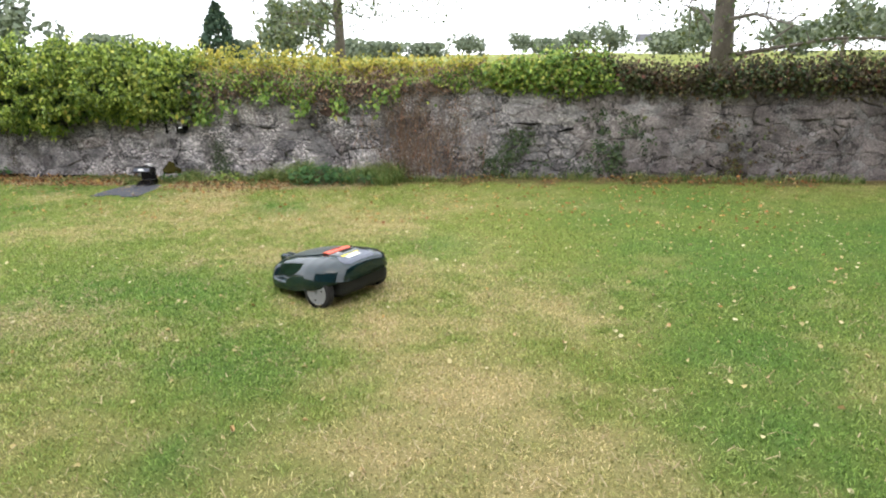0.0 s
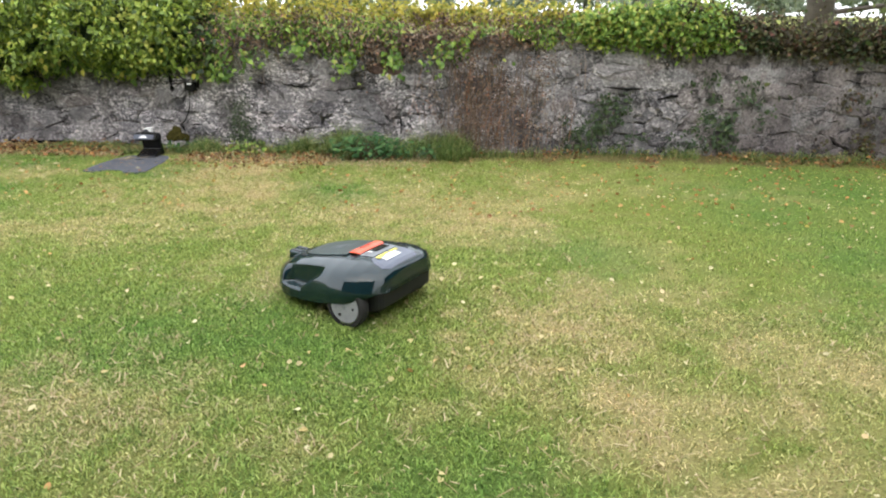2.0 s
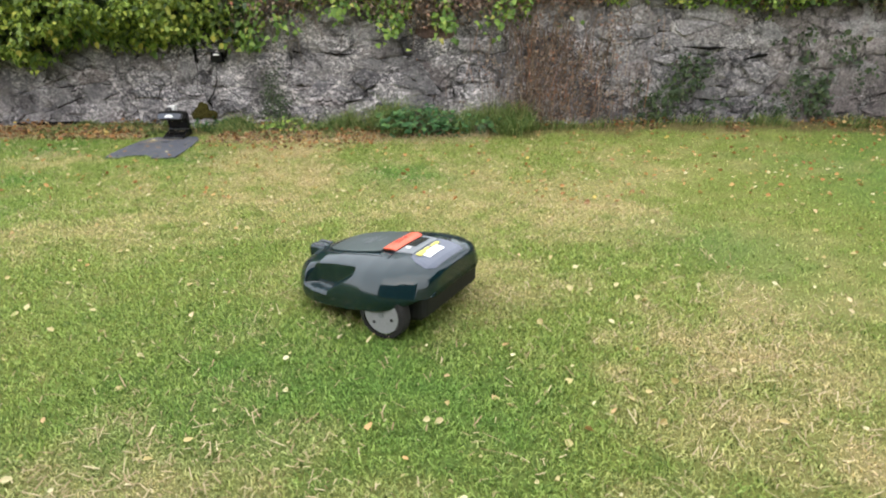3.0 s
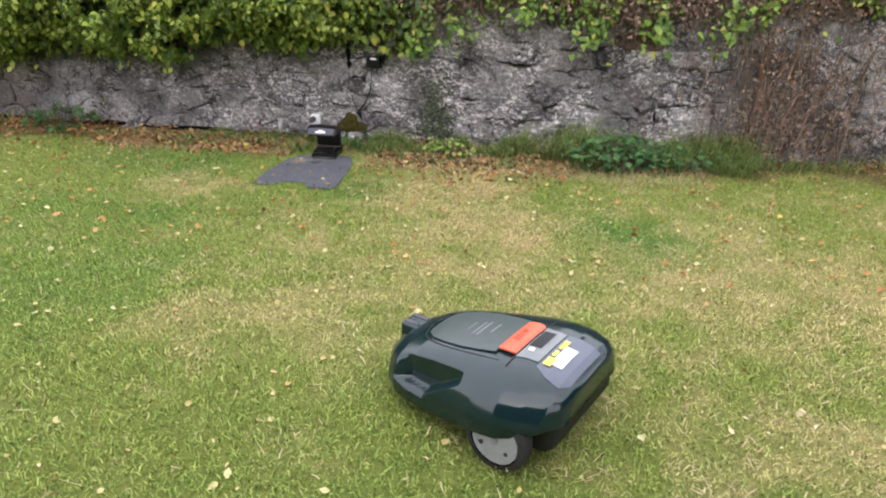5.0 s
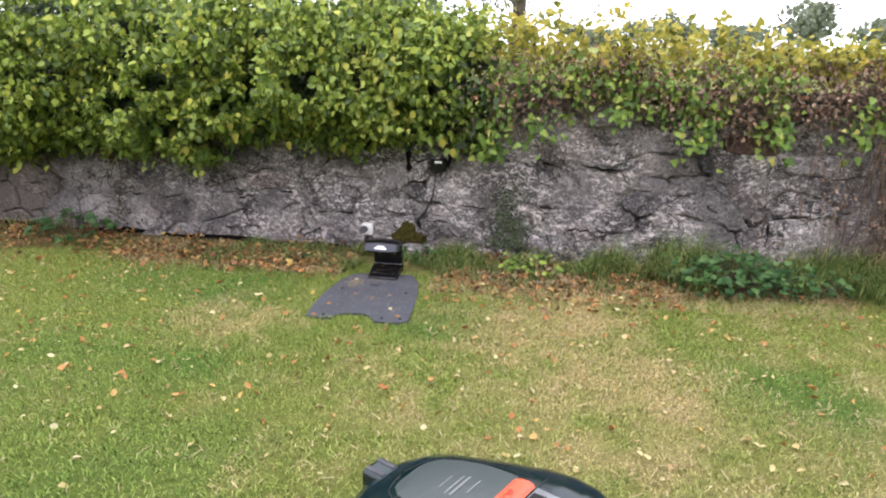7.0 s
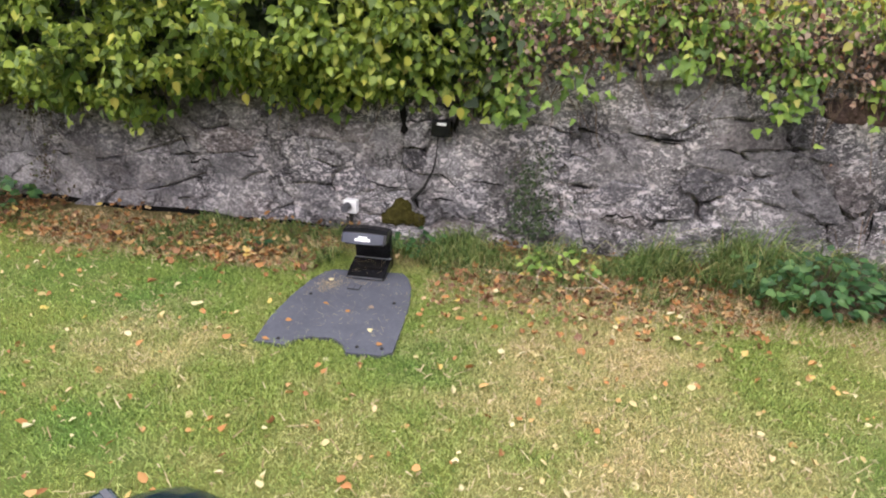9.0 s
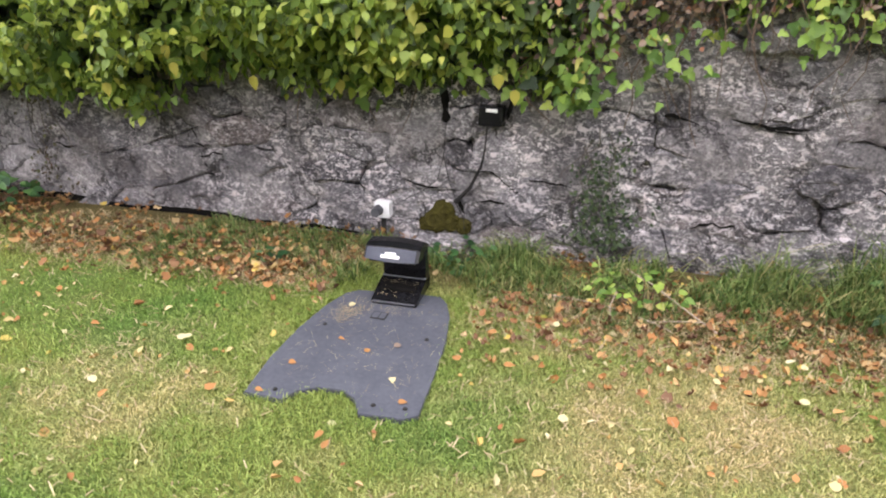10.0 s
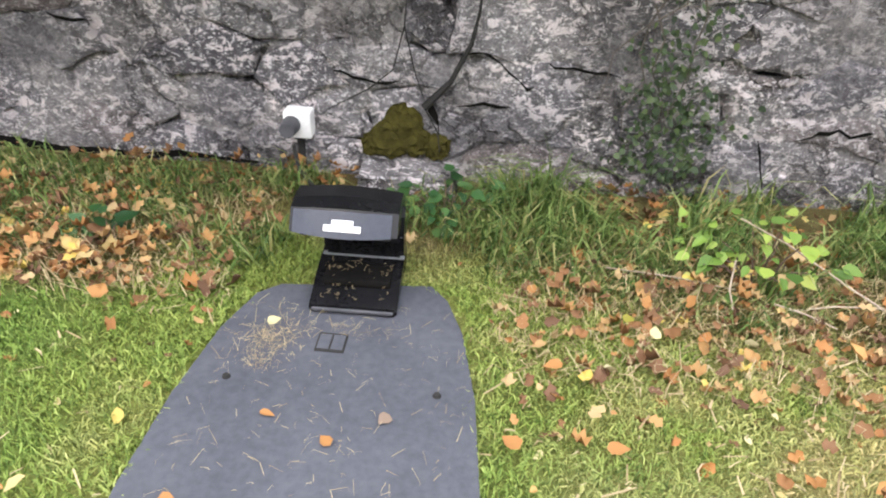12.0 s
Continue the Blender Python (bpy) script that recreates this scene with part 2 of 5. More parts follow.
M = {
    "lawn": make_lawn(),
    "blades": make_blades(),
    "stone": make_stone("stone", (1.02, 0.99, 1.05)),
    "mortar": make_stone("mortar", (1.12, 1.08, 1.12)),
    "red_stone": make_stone("red_stone", (0.62, 0.42, 0.38), False),
    "ivy": leafy("ivy", [(0.0, (0.06, 0.10, 0.025)), (0.3, (0.14, 0.215, 0.04)), (0.65, (0.28, 0.375, 0.062)), (0.93, (0.44, 0.52, 0.10)), (1.0, (0.55, 0.53, 0.10))], 0.35, 0.35, 0.5),
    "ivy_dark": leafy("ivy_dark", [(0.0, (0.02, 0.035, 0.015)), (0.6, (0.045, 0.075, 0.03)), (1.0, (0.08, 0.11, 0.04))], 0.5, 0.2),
    "yellow": leafy("yellow", [(0.0, (0.16, 0.20, 0.04)), (0.45, (0.34, 0.33, 0.06)), (0.8, (0.48, 0.42, 0.08)), (1.0, (0.56, 0.45, 0.09))], 0.5, 0.4),
    "lime": leafy("lime", [(0.0, (0.17, 0.25, 0.05)), (0.6, (0.38, 0.46, 0.09)), (1.0, (0.56, 0.56, 0.13))], 0.45, 0.4),
    "dry": leafy("dry", [(0.0, (0.055, 0.038, 0.03)), (0.45, (0.17, 0.115, 0.088)), (0.8, (0.34, 0.26, 0.19)), (1.0, (0.30, 0.13, 0.075))], 0.8, 0.15),
    "dark_creeper": leafy("dark_creeper", [(0.0, (0.03, 0.02, 0.015)), (0.4, (0.06, 0.05, 0.025)), (0.75, (0.09, 0.10, 0.035)), (1.0, (0.13, 0.05, 0.035))], 0.6, 0.2),
    "litter": leafy("litter", [(0.0, (0.14, 0.075, 0.045)), (0.3, (0.24, 0.12, 0.055)), (0.55, (0.38, 0.17, 0.055)), (0.75, (0.46, 0.27, 0.11)), (0.93, (0.50, 0.36, 0.19)), (1.0, (0.62, 0.45, 0.10))], 0.7, 0.15, 0.4),
    "pale_litter": leafy("pale_litter", [(0.0, (0.42, 0.32, 0.12)), (0.4, (0.53, 0.45, 0.22)), (0.8, (0.6, 0.54, 0.33)), (1.0, (0.5, 0.26, 0.09))], 0.6, 0.15),
    "orange_litter": leafy("orange_litter", [(0.0, (0.28, 0.12, 0.05)), (0.5, (0.46, 0.21, 0.07)), (0.85, (0.55, 0.34, 0.13)), (1.0, (0.62, 0.48, 0.12))], 0.65, 0.2),
    "trail": leafy("trail", [(0.0, (0.07, 0.14, 0.03)), (0.5, (0.17, 0.28, 0.05)), (0.85, (0.31, 0.42, 0.08)), (1.0, (0.45, 0.42, 0.12))], 0.45, 0.35),
    "dock": leafy("dock", [(0.0, (0.02, 0.06, 0.02)), (0.6, (0.045, 0.12, 0.035)), (1.0, (0.11, 0.2, 0.06))], 0.45, 0.3),
    "tall_grass": leafy("tall_grass", [(0.0, (0.06, 0.11, 0.03)), (0.45, (0.14, 0.22, 0.055)), (0.8, (0.25, 0.31, 0.10)), (1.0, (0.46, 0.38, 0.18))], 0.5, 0.3),
    "straw": leafy("straw", [(0.0, (0.30, 0.21, 0.11)), (1.0, (0.55, 0.45, 0.27))], 0.8, 0.1),
    "tree_leaf": leafy("tree_leaf", [(0.0, (0.03, 0.045, 0.015)), (0.6, (0.07, 0.10, 0.03)), (1.0, (0.16, 0.17, 0.06))], 0.55, 0.3),
    # paler than near leaves: the haze of distance is put into the colour
    "hazy_leaf": leafy("hazy_leaf", [(0.0, (0.10, 0.13, 0.09)), (1.0, (0.19, 0.22, 0.15))], 0.8, 0.2),
    "conifer": leafy("conifer", [(0.0, (0.015, 0.035, 0.02)), (1.0, (0.04, 0.07, 0.04))], 0.8, 0.1),
    "bark": mottled("bark", (0.05, 0.042, 0.035), (0.13, 0.11, 0.09), 9, 0.95, 0, 0.8),
    "stem": mottled("stem", (0.07, 0.045, 0.03), (0.17, 0.12, 0.08), 20, 0.9),
    "twig": mottled("twig", (0.26, 0.20, 0.14), (0.46, 0.38, 0.29), 30, 0.9),
    "moss": mottled("moss", (0.022, 0.02, 0.006), (0.075, 0.065, 0.015), 40, 1.0, 0, 1.0, 0.1),
    "soil": mottled("soil", (0.05, 0.035, 0.025), (0.13, 0.09, 0.06), 14, 1.0, 0, 1.0, 0.1),
    "near_black": mottled("near_black", (0.006, 0.006, 0.006), (0.012, 0.011, 0.01), 20, 1.0, 0, 0, 0.0),
    "shell": mottled("shell", (0.002, 0.012, 0.015), (0.004, 0.016, 0.020), 3, 0.13, 0.0, 0.0, 0.55),
    "hatch": mottled("hatch", (0.045, 0.06, 0.06), (0.06, 0.075, 0.075), 5, 0.3, 0, 0.05, 0.5),
    "grey_plastic": mottled("grey_plastic", (0.14, 0.15, 0.16), (0.19, 0.20, 0.21), 8, 0.35, 0, 0.05),
    "panel": mottled("panel", (0.065, 0.073, 0.105), (0.085, 0.095, 0.13), 8, 0.3, 0, 0.05),
    "rim": mottled("rim", (0.19, 0.19, 0.20), (0.27, 0.27, 0.28), 12, 0.5, 0, 0.1),
    "tyre": mottled("tyre", (0.012, 0.012, 0.012), (0.03, 0.028, 0.026), 30, 0.85, 0, 0.5, 0.3),
    "chassis": mottled("chassis", (0.006, 0.006, 0.007), (0.014, 0.014, 0.014), 12, 0.6, 0, 0.2, 0.3),
    "black": mottled("black", (0.005, 0.005, 0.006), (0.010, 0.010, 0.011), 12, 0.2, 0, 0.05, 0.22),
    "red": mottled("red", (0.62, 0.085, 0.04), (0.75, 0.12, 0.055), 8, 0.4, 0, 0.05),
    "dark_red": mottled("dark_red", (0.40, 0.04, 0.02), (0.46, 0.05, 0.025), 8, 0.5, 0, 0.0),
    "white": mottled("white", (0.72, 0.72, 0.72), (0.84, 0.84, 0.84), 10, 0.5, 0, 0.05),
    "yellow_paint": mottled("yellow_paint", (0.7, 0.6, 0.08), (0.8, 0.7, 0.12), 10, 0.5, 0, 0.05),
    "chrome": mottled("chrome", (0.5, 0.5, 0.52), (0.65, 0.65, 0.66), 10, 0.25, 0.9, 0.05),
    "mat": mottled("mat", (0.048, 0.051, 0.064), (0.080, 0.084, 0.100), 7, 0.62, 0, 0.4, 0.4),
    "dark_brick": mottled("dark_brick", (0.035, 0.03, 0.028), (0.07, 0.055, 0.05), 3, 0.95, 0, 0.3),
    "slate": mottled("slate", (0.04, 0.042, 0.05), (0.08, 0.08, 0.09), 2, 0.7, 0, 0.3),
    "concrete": mottled("concrete", (0.17, 0.165, 0.155), (0.28, 0.27, 0.25), 9, 0.95, 0, 0.6),
}


# ---- mesh helpers ----
rng = np.random.default_rng(7)


def raw(name, verts, faces, material, parent=None, label="", smooth=False, kind=""):
    me = bpy.data.meshes.new(name)
    verts = np.asarray(verts, dtype=float).reshape(-1, 3)
    if isinstance(faces, np.ndarray):
        n, k = faces.shape
        me.vertices.add(len(verts))
        me.vertices.foreach_set("co", verts.ravel())
        me.loops.add(n * k)
        me.loops.foreach_set("vertex_index", faces.ravel().astype(np.int32))
        me.polygons.add(n)
        me.polygons.foreach_set("loop_start", np.arange(0, n * k, k, dtype=np.int32))
        me.polygons.foreach_set("loop_total", np.full(n, k, dtype=np.int32))
        me.update(calc_edges=True)
    else:
        me.from_pydata(verts.tolist(), [], faces)
    if smooth:
        me.polygons.foreach_set("use_smooth", [True] * len(me.polygons))
    me.materials.append(M[material])
    ob = new(name, me)
    ob.parent = parent
    return tagged(ob, label=label, kind=kind)


def part(name, bm, material, parent=None, label="", smooth=False):
    """Links a bmesh as one mesh object under a thing or under a part."""
    bmesh.ops.recalc_face_normals(bm, faces=bm.faces)
    me = bpy.data.meshes.new(name)
    bm.to_mesh(me)
    bm.free()
    if smooth:
        me.polygons.foreach_set("use_smooth", [True] * len(me.polygons))
    me.materials.append(M[material])
    ob = new(name, me)
    ob.parent = parent
    return tagged(ob, label=label)


def block(x0, x1, y0, y1, z0, z1, bevel=0.0, segments=2, bm=None):
    bm = bm or bmesh.new()
    vs = bmesh.ops.create_cube(bm, size=1)["verts"]
    for v in vs:
        v.co = Vector(((x0 + x1) / 2 + v.co.x * (x1 - x0), (y0 + y1) / 2 + v.co.y * (y1 - y0), (z0 + z1) / 2 + v.co.z * (z1 - z0)))
    if bevel:
        es = list({e for v in vs for e in v.link_edges})
        bmesh.ops.bevel(bm, geom=es, offset=bevel, segments=segments, affect="EDGES", profile=0.6)
    return bm


def prism(outline, z0, z1, bevel=0.0, bm=None):
    """A flat outline in x, y raised from z0 to z1."""
    bm = bm or bmesh.new()
    f = bm.faces.new([bm.verts.new((x, y, z0)) for x, y in outline])
    top = bmesh.ops.extrude_face_region(bm, geom=[f])["geom"]
    for v in top:
        if isinstance(v, bmesh.types.BMVert):
            v.co.z = z1
    if bevel:
        es = [e for e in bm.edges if abs(e.verts[0].co.z - z1) < 1e-6 and abs(e.verts[1].co.z - z1) < 1e-6]
        bmesh.ops.bevel(bm, geom=es, offset=bevel, segments=2, affect="EDGES")
    return bm


def tube(points, radii, sides=7, bm=None):
    """A tapered tube along points."""
    bm = bm or bmesh.new()
    pts = [Vector(p) for p in points]
    rings = []
    for i, p in enumerate(pts):
        d = (pts[min(i + 1, len(pts) - 1)] - pts[max(i - 1, 0)]).normalized()
        a = d.orthogonal().normalized()
        b = d.cross(a)
        if rings:
            old = rings[-1][0].co - pts[i - 1]
            a = (old - d * old.dot(d)).normalized()
            b = d.cross(a)
        rings.append([bm.verts.new(p + (a * math.cos(k * math.tau / sides) + b * math.sin(k * math.tau / sides)) * radii[i]) for k in range(sides)])
    for r0, r1 in zip(rings, rings[1:]):
        for k in range(sides):
            bm.faces.new((r0[k], r0[(k + 1) % sides], r1[(k + 1) % sides], r1[k]))
    bm.faces.new(rings[0][::-1])
    bm.faces.new(rings[-1])
    return bm


def vnoise(x, y, scale, seed):
    """Smooth noise from 0 to 1 on a plane."""
    g = np.random.default_rng(seed).random((64, 64))
    u, v = np.asarray(x) / scale + 100, np.asarray(y) / scale + 100
    i, j = np.floor(u).astype(int), np.floor(v).astype(int)
    fu, fv = u - i, v - j
    fu, fv = fu * fu * (3 - 2 * fu), fv * fv * (3 - 2 * fv)
    a, b = g[i % 64, j % 64], g[(i + 1) % 64, j % 64]
    c, d = g[i % 64, (j + 1) % 64], g[(i + 1) % 64, (j + 1) % 64]
    return (a * (1 - fu) + b * fu) * (1 - fv) + (c * (1 - fu) + d * fu) * fv


LEAF = np.array([(0, 0, 0), (0.34, 0.16, 0.05), (0.36, 0.5, 0.02), (0, 1.0, -0.10), (-0.36, 0.5, 0.02), (-0.34, 0.16, 0.05), (0, 0.45, -0.05)])
IVY = np.array([(0, 0, 0), (0.26, -0.06, 0.03), (0.50, 0.20, -0.02), (0.27, 0.36, 0.04), (0.30, 0.60, 0.01), (0, 1.0, -0.14), (-0.30, 0.60, 0.01), (-0.27, 0.36, 0.04), (-0.50, 0.20, -0.02), (-0.26, -0.06, 0.03), (0, 0.36, -0.04)])
CURLED = np.array([(0, 0, 0.05), (0.30, 0.14, 0.16), (0.40, 0.55, 0.20), (0.05, 1.0, 0.02), (-0.33, 0.60, 0.10), (-0.30, 0.22, 0.18), (0.02, 0.45, -0.02)])


CRISP = np.array([(0, 0, 0.10), (0.22, 0.05, 0.30), (0.42, 0.30, 0.12), (0.26, 0.46, 0.26), (0.38, 0.72, 0.02), (0.06, 1.0, 0.24), (-0.22, 0.74, 0.05), (-0.40, 0.60, 0.28), (-0.28, 0.34, 0.06), (-0.36, 0.16, 0.26), (0.03, 0.45, 0.0)])


def unit(v):
    return v / np.maximum(np.linalg.norm(v, axis=-1, keepdims=True), 1e-9)


def leaves(name, at, along, facing, size, material, parent=None, shape=LEAF, label="", kind="stuff"):
    """Many leaves in one mesh: each grows from a place along a way and faces another way."""
    at, along, facing = np.asarray(at), unit(np.asarray(along, dtype=float)), np.asarray(facing, dtype=float)
    side = unit(np.cross(along, facing))
    up = np.cross(side, along)
    size = np.broadcast_to(np.asarray(size, dtype=float), (len(at),))[:, None, None]
    side = side * rng.uniform(0.6, 1.15, (len(at), 1))
    up = up * rng.uniform(0.2, 2.4, (len(at), 1))
    v = at[:, None, :] + size * (shape[None, :, 0:1] * side[:, None, :] + shape[None, :, 1:2] * along[:, None, :] + shape[None, :, 2:3] * up[:, None, :])
    m = len(shape)
    fan = np.array([(i, (i + 1) % (m - 1), m - 1) for i in range(m - 1)])
    f = (fan[None] + m * np.arange(len(at))[:, None, None]).reshape(-1, 3)
    return raw(name, v.reshape(-1, 3), f, material, parent, label, kind=kind)


def blades(name, at, lean, height, width, material, parent=None, label="", kind="stuff"):
    """Grass blades, each bent once."""
    n = len(at)
    at, lean = np.asarray(at), np.asarray(lean)
    height, width = np.broadcast_to(height, (n,))[:, None], np.broadcast_to(width, (n,))[:, None]
    a = rng.random(n) * math.tau
    side = np.stack([np.cos(a), np.sin(a), np.zeros(n)], 1) * width / 2
    upz = np.array([0, 0, 1.0])
    mid = at + height * (0.6 * upz + 0.3 * lean)
    tip = at + height * (unit(upz * 0.55 + lean))
    v = np.stack([at - side, at + side, mid + side * 0.8, mid - side * 0.8, tip], 1)
    f = (np.array([(0, 1, 2), (0, 2, 3), (3, 2, 4)])[None] + 5 * np.arange(n)[:, None, None]).reshape(-1, 3)
    return raw(name, v.reshape(-1, 3), f, material, parent, label, kind=kind)


def scatter(n, x0, x1, y0, y1):
    return np.stack([rng.uniform(x0, x1, n), rng.uniform(y0, y1, n)], 1)


# ---- the ground: one sheet, a lawn before the wall and a higher field behind it ----
DRY = [(4.35, -2.69, 0.55, 1), (3.98, -3.1, 0.4, 0.8), (4.7, -3.1, 0.5, 0.9), (4.62, -1.6, 0.5, 0.7), (2.42, -0.63, 0.6, 0.8), (1.86, -1.79, 0.4, 0.6),
       (3.42, -1.18, 0.5, 0.8), (3.18, 0.34, 0.6, 0.7), (1.5, -1.9, 0.4, 0.7), (3.75, -1.88, 0.4, 0.6), (0.63, 1.7, 0.4, 0.7), (1.3, 1.15, 0.45, 0.8),
       (0.21, 0.89, 0.4, 0.6), (-0.96, 1.6, 0.3, 0.7), (0.95, 2.0, 0.35, 0.9), (2.3, 1.5, 0.7, 0.5), (1.2, 0.7, 0.8, 0.5), (2.3, 0.5, 0.9, 0.55), (0.3, 0.2, 0.7, 0.4), (3.4, 1.3, 0.9, 0.4)]
# green patches; the wide ones at x 6.3 to 7.4 put shade into the colour
LUSH_AND_SHADE = [(3.17, -2.5, 0.5, 0.9), (3.75, -3.5, 0.35, 0.5), (5.66, -2.0, 0.6, 0.8), (5.35, 1.2, 0.8, 0.7), (7.5, 1.4, 1.0, 0.7), (2.14, -1.4, 0.5, 0.5), (5.92, 0.0, 0.8, 0.6),
        (1.66, -1.43, 0.45, 0.6), (2.61, -1.54, 0.35, 0.5), (3.88, -0.2, 0.5, 0.6), (1.96, 1.27, 0.3, 0.9), (1.84, 1.3, 0.3, 0.9), (-1.32, 1.02, 0.5, 0.6),
        (-0.45, 0.22, 0.5, 0.5), (0.2, 1.7, 0.25, 0.9), (-1.06, 2.0, 0.35, 0.7), (-0.81, 1.02, 0.3, 0.8), (-1.74, 2.1, 0.4, 0.7), (6.6, -1.0, 1.3, 0.9), (7.4, 0.6, 1.3, 0.9), (6.3, 1.6, 1.0, 0.7), (3.2, -3.2, 0.4, 0.8), (5.6, -2.8, 0.6, 0.7)]


def spots(x, y, rows):
    total = np.zeros_like(x)
    for cx, cy, r, k in rows:
        total = np.maximum(total, k * np.exp(-((x - cx) ** 2 + (y - cy) ** 2) / (r * r)))
    return total


def cover(x, y):
    """How dry, how lush (with some shade put in) and how bare the ground is."""
    x, y = np.asarray(x, dtype=float), np.asarray(y, dtype=float)
    wob = 0.5 * (vnoise(x, y, 0.35, 3) - 0.5)
    dry = np.clip(spots(x, y, DRY) * (0.95 + wob) + 0.6 * (vnoise(x, y, 0.8, 1) - 0.5) + 0.7 * (vnoise(x, y, 0.12, 2) - 0.5) + 0.4 * (vnoise(x, y, 0.045, 4) - 0.5), 0, 1)
    lush = np.clip(spots(x, y, LUSH_AND_SHADE) * (1.0 + wob) + 0.6 * (vnoise(x, y, 1.1, 5) - 0.55) + 0.5 * (vnoise(x, y, 0.09, 6) - 0.55), 0, 1)
    edge = np.interp(x, [-6, -2, -1.3, -0.7, -0.4, 0.1, 0.5, 1.1, 2, 4, 9], [2.42, 2.4, 2.36, 2.36, 2.5, 2.5, 2.4, 2.28, 2.34, 2.5, 2.6])
    soil = 0.75 * np.clip((y - edge + 0.3 * (vnoise(x, y, 0.2, 8) - 0.5)) / 0.15, 0, 1) * (y < 3.3)
    return dry, lush, soil


def put_cover(ob):
    me = ob.data
    co = np.empty(len(me.vertices) * 3)
    me.vertices.foreach_get("co", co)
    co = co.reshape(-1, 3)
    for name, val in zip(("dry", "lush", "soil"), cover(co[:, 0], co[:, 1])):
        me.attributes.new(name, "FLOAT", "POINT").data.foreach_set("value", val.astype(np.float32))


def ground_height(x, y):
    def ease(v):
        v = np.clip(v, 0, 1)
        return v * v * (3 - 2 * v)
    low = 0.06 * ease((x - 1.2) / 3.8) * ease((y - 1.5) / 1.4) + 0.02 * (vnoise(x, y, 0.9, 11) - 0.5) * np.clip((2.2 - y), 0, 1) - 0.004
    high = 1.08 + 0.017 * np.maximum(y - 3.3, 0)
    return np.where(y < 3.2, low, high)


gx = np.concatenate([-np.geomspace(400, 8.5, 24), np.arange(-8, 13, 0.12), np.geomspace(13.5, 400, 24)])
gy = np.concatenate([-np.geomspace(400, 9.5, 22), np.arange(-9, 3.1, 0.12), [3.19, 3.21], np.geomspace(3.3, 500, 40)])
GX, GY = np.meshgrid(gx, gy)
verts = np.stack([GX, GY, ground_height(GX, GY)], -1).reshape(-1, 3)
nx, ny = len(gx), len(gy)
q = (np.arange(nx - 1)[None, :] + nx * np.arange(ny - 1)[:, None]).ravel()
ground = raw("ground", verts, np.stack([q, q + 1, q + nx + 1, q + nx], 1), "lawn", smooth=True)
put_cover(ground)
tagged(ground, "worn green and straw-coloured lawn rising to a field", "lawn", kind="structure")

# short turf, thickest along the way that is walked
turf = []
for n, x0, x1, y0, y1 in ((340000, -3.4, 3.8, -2.9, 2.7), (160000, 0.6, 7.4, -4.9, -0.9), (100000, 2.6, 9.4, -1.9, 2.8), (150000, -1.5, 1.9, 0.7, 2.8)):
    p = scatter(n, x0, x1, y0, y1)
    rim = np.minimum(np.minimum(p[:, 0] - x0, x1 - p[:, 0]), np.minimum(p[:, 1] - y0, 9.0))
    turf.append(p[rng.random(n) < np.clip(rim / 0.9, 0, 1)])
turf = np.concatenate(turf)
PLATE = [(-0.49, 1.64), (-0.355, 1.638), (-0.33, 1.69), (-0.275, 1.725), (-0.19, 1.735), (-0.14, 1.705), (-0.10, 1.64), (0.04, 1.65), (0.078, 1.68),
         (0.07, 1.85), (0.052, 2.1), (0.02, 2.28), (-0.02, 2.39), (-0.06, 2.44), (-0.40, 2.40), (-0.445, 2.36), (-0.482, 2.24), (-0.505, 2.05), (-0.51, 1.85)]
on_plate = (turf[:, 1] > 1.68) & (turf[:, 1] < 2.5) & (turf[:, 1] < 2.42) & (turf[:, 0] > -0.505 + 0.30 * np.maximum(turf[:, 1] - 2.16, 0)) & (turf[:, 0] < 0.075 - 0.10 * (turf[:, 1] - 1.7))
notch = (turf[:, 1] < 1.73) & (turf[:, 0] > -0.33) & (turf[:, 0] < -0.12)
turf = turf[~on_plate | notch]
dry, lush, soil = cover(turf[:, 0], turf[:, 1])
turf = turf[rng.random(len(turf)) > 0.5 * soil]
n = len(turf)
dry, lush, soil = cover(turf[:, 0], turf[:, 1])
at = np.stack([turf[:, 0], turf[:, 1], ground_height(turf[:, 0], turf[:, 1]) - 0.002], 1)
lean = np.stack([rng.normal(0, 1.1, n), rng.normal(0, 1.1, n), np.zeros(n)], 1)
grass = blades("turf", at, lean, rng.uniform(0.014, 0.036, n) * (1 - 0.3 * dry), np.where(at[:, 1] > 0.6, rng.uniform(0.002, 0.0042, n), rng.uniform(0.003, 0.0062, n)), "blades")
put_cover(grass)
# dead straw lying in the turf
p = np.concatenate([scatter(42000, -3.0, 3.8, -2.6, 2.3), scatter(22000, 1.2, 6.8, -4.4, -0.6)])
p = p[(rng.random(len(p)) < 0.08 + 0.9 * cover(p[:, 0], p[:, 1])[0]) & ~((p[:, 0] > -0.5) & (p[:, 0] < 0.08) & (p[:, 1] > 1.62))]
n = len(p)
dead = blades("dead_grass", np.column_stack([p, ground_height(p[:, 0], p[:, 1]) + 0.014]), np.column_stack([rng.normal(0, 2.2, (n, 2)), np.full(n, -0.3)]), rng.uniform(0.015, 0.04, n), rng.uniform(0.0025, 0.005, n), "straw")
tagged(dead, "dead straw-coloured grass lying in the turf", "grass", kind="stuff")
tagged(grass, "short mown grass, patchy green and straw", "grass", kind="stuff")
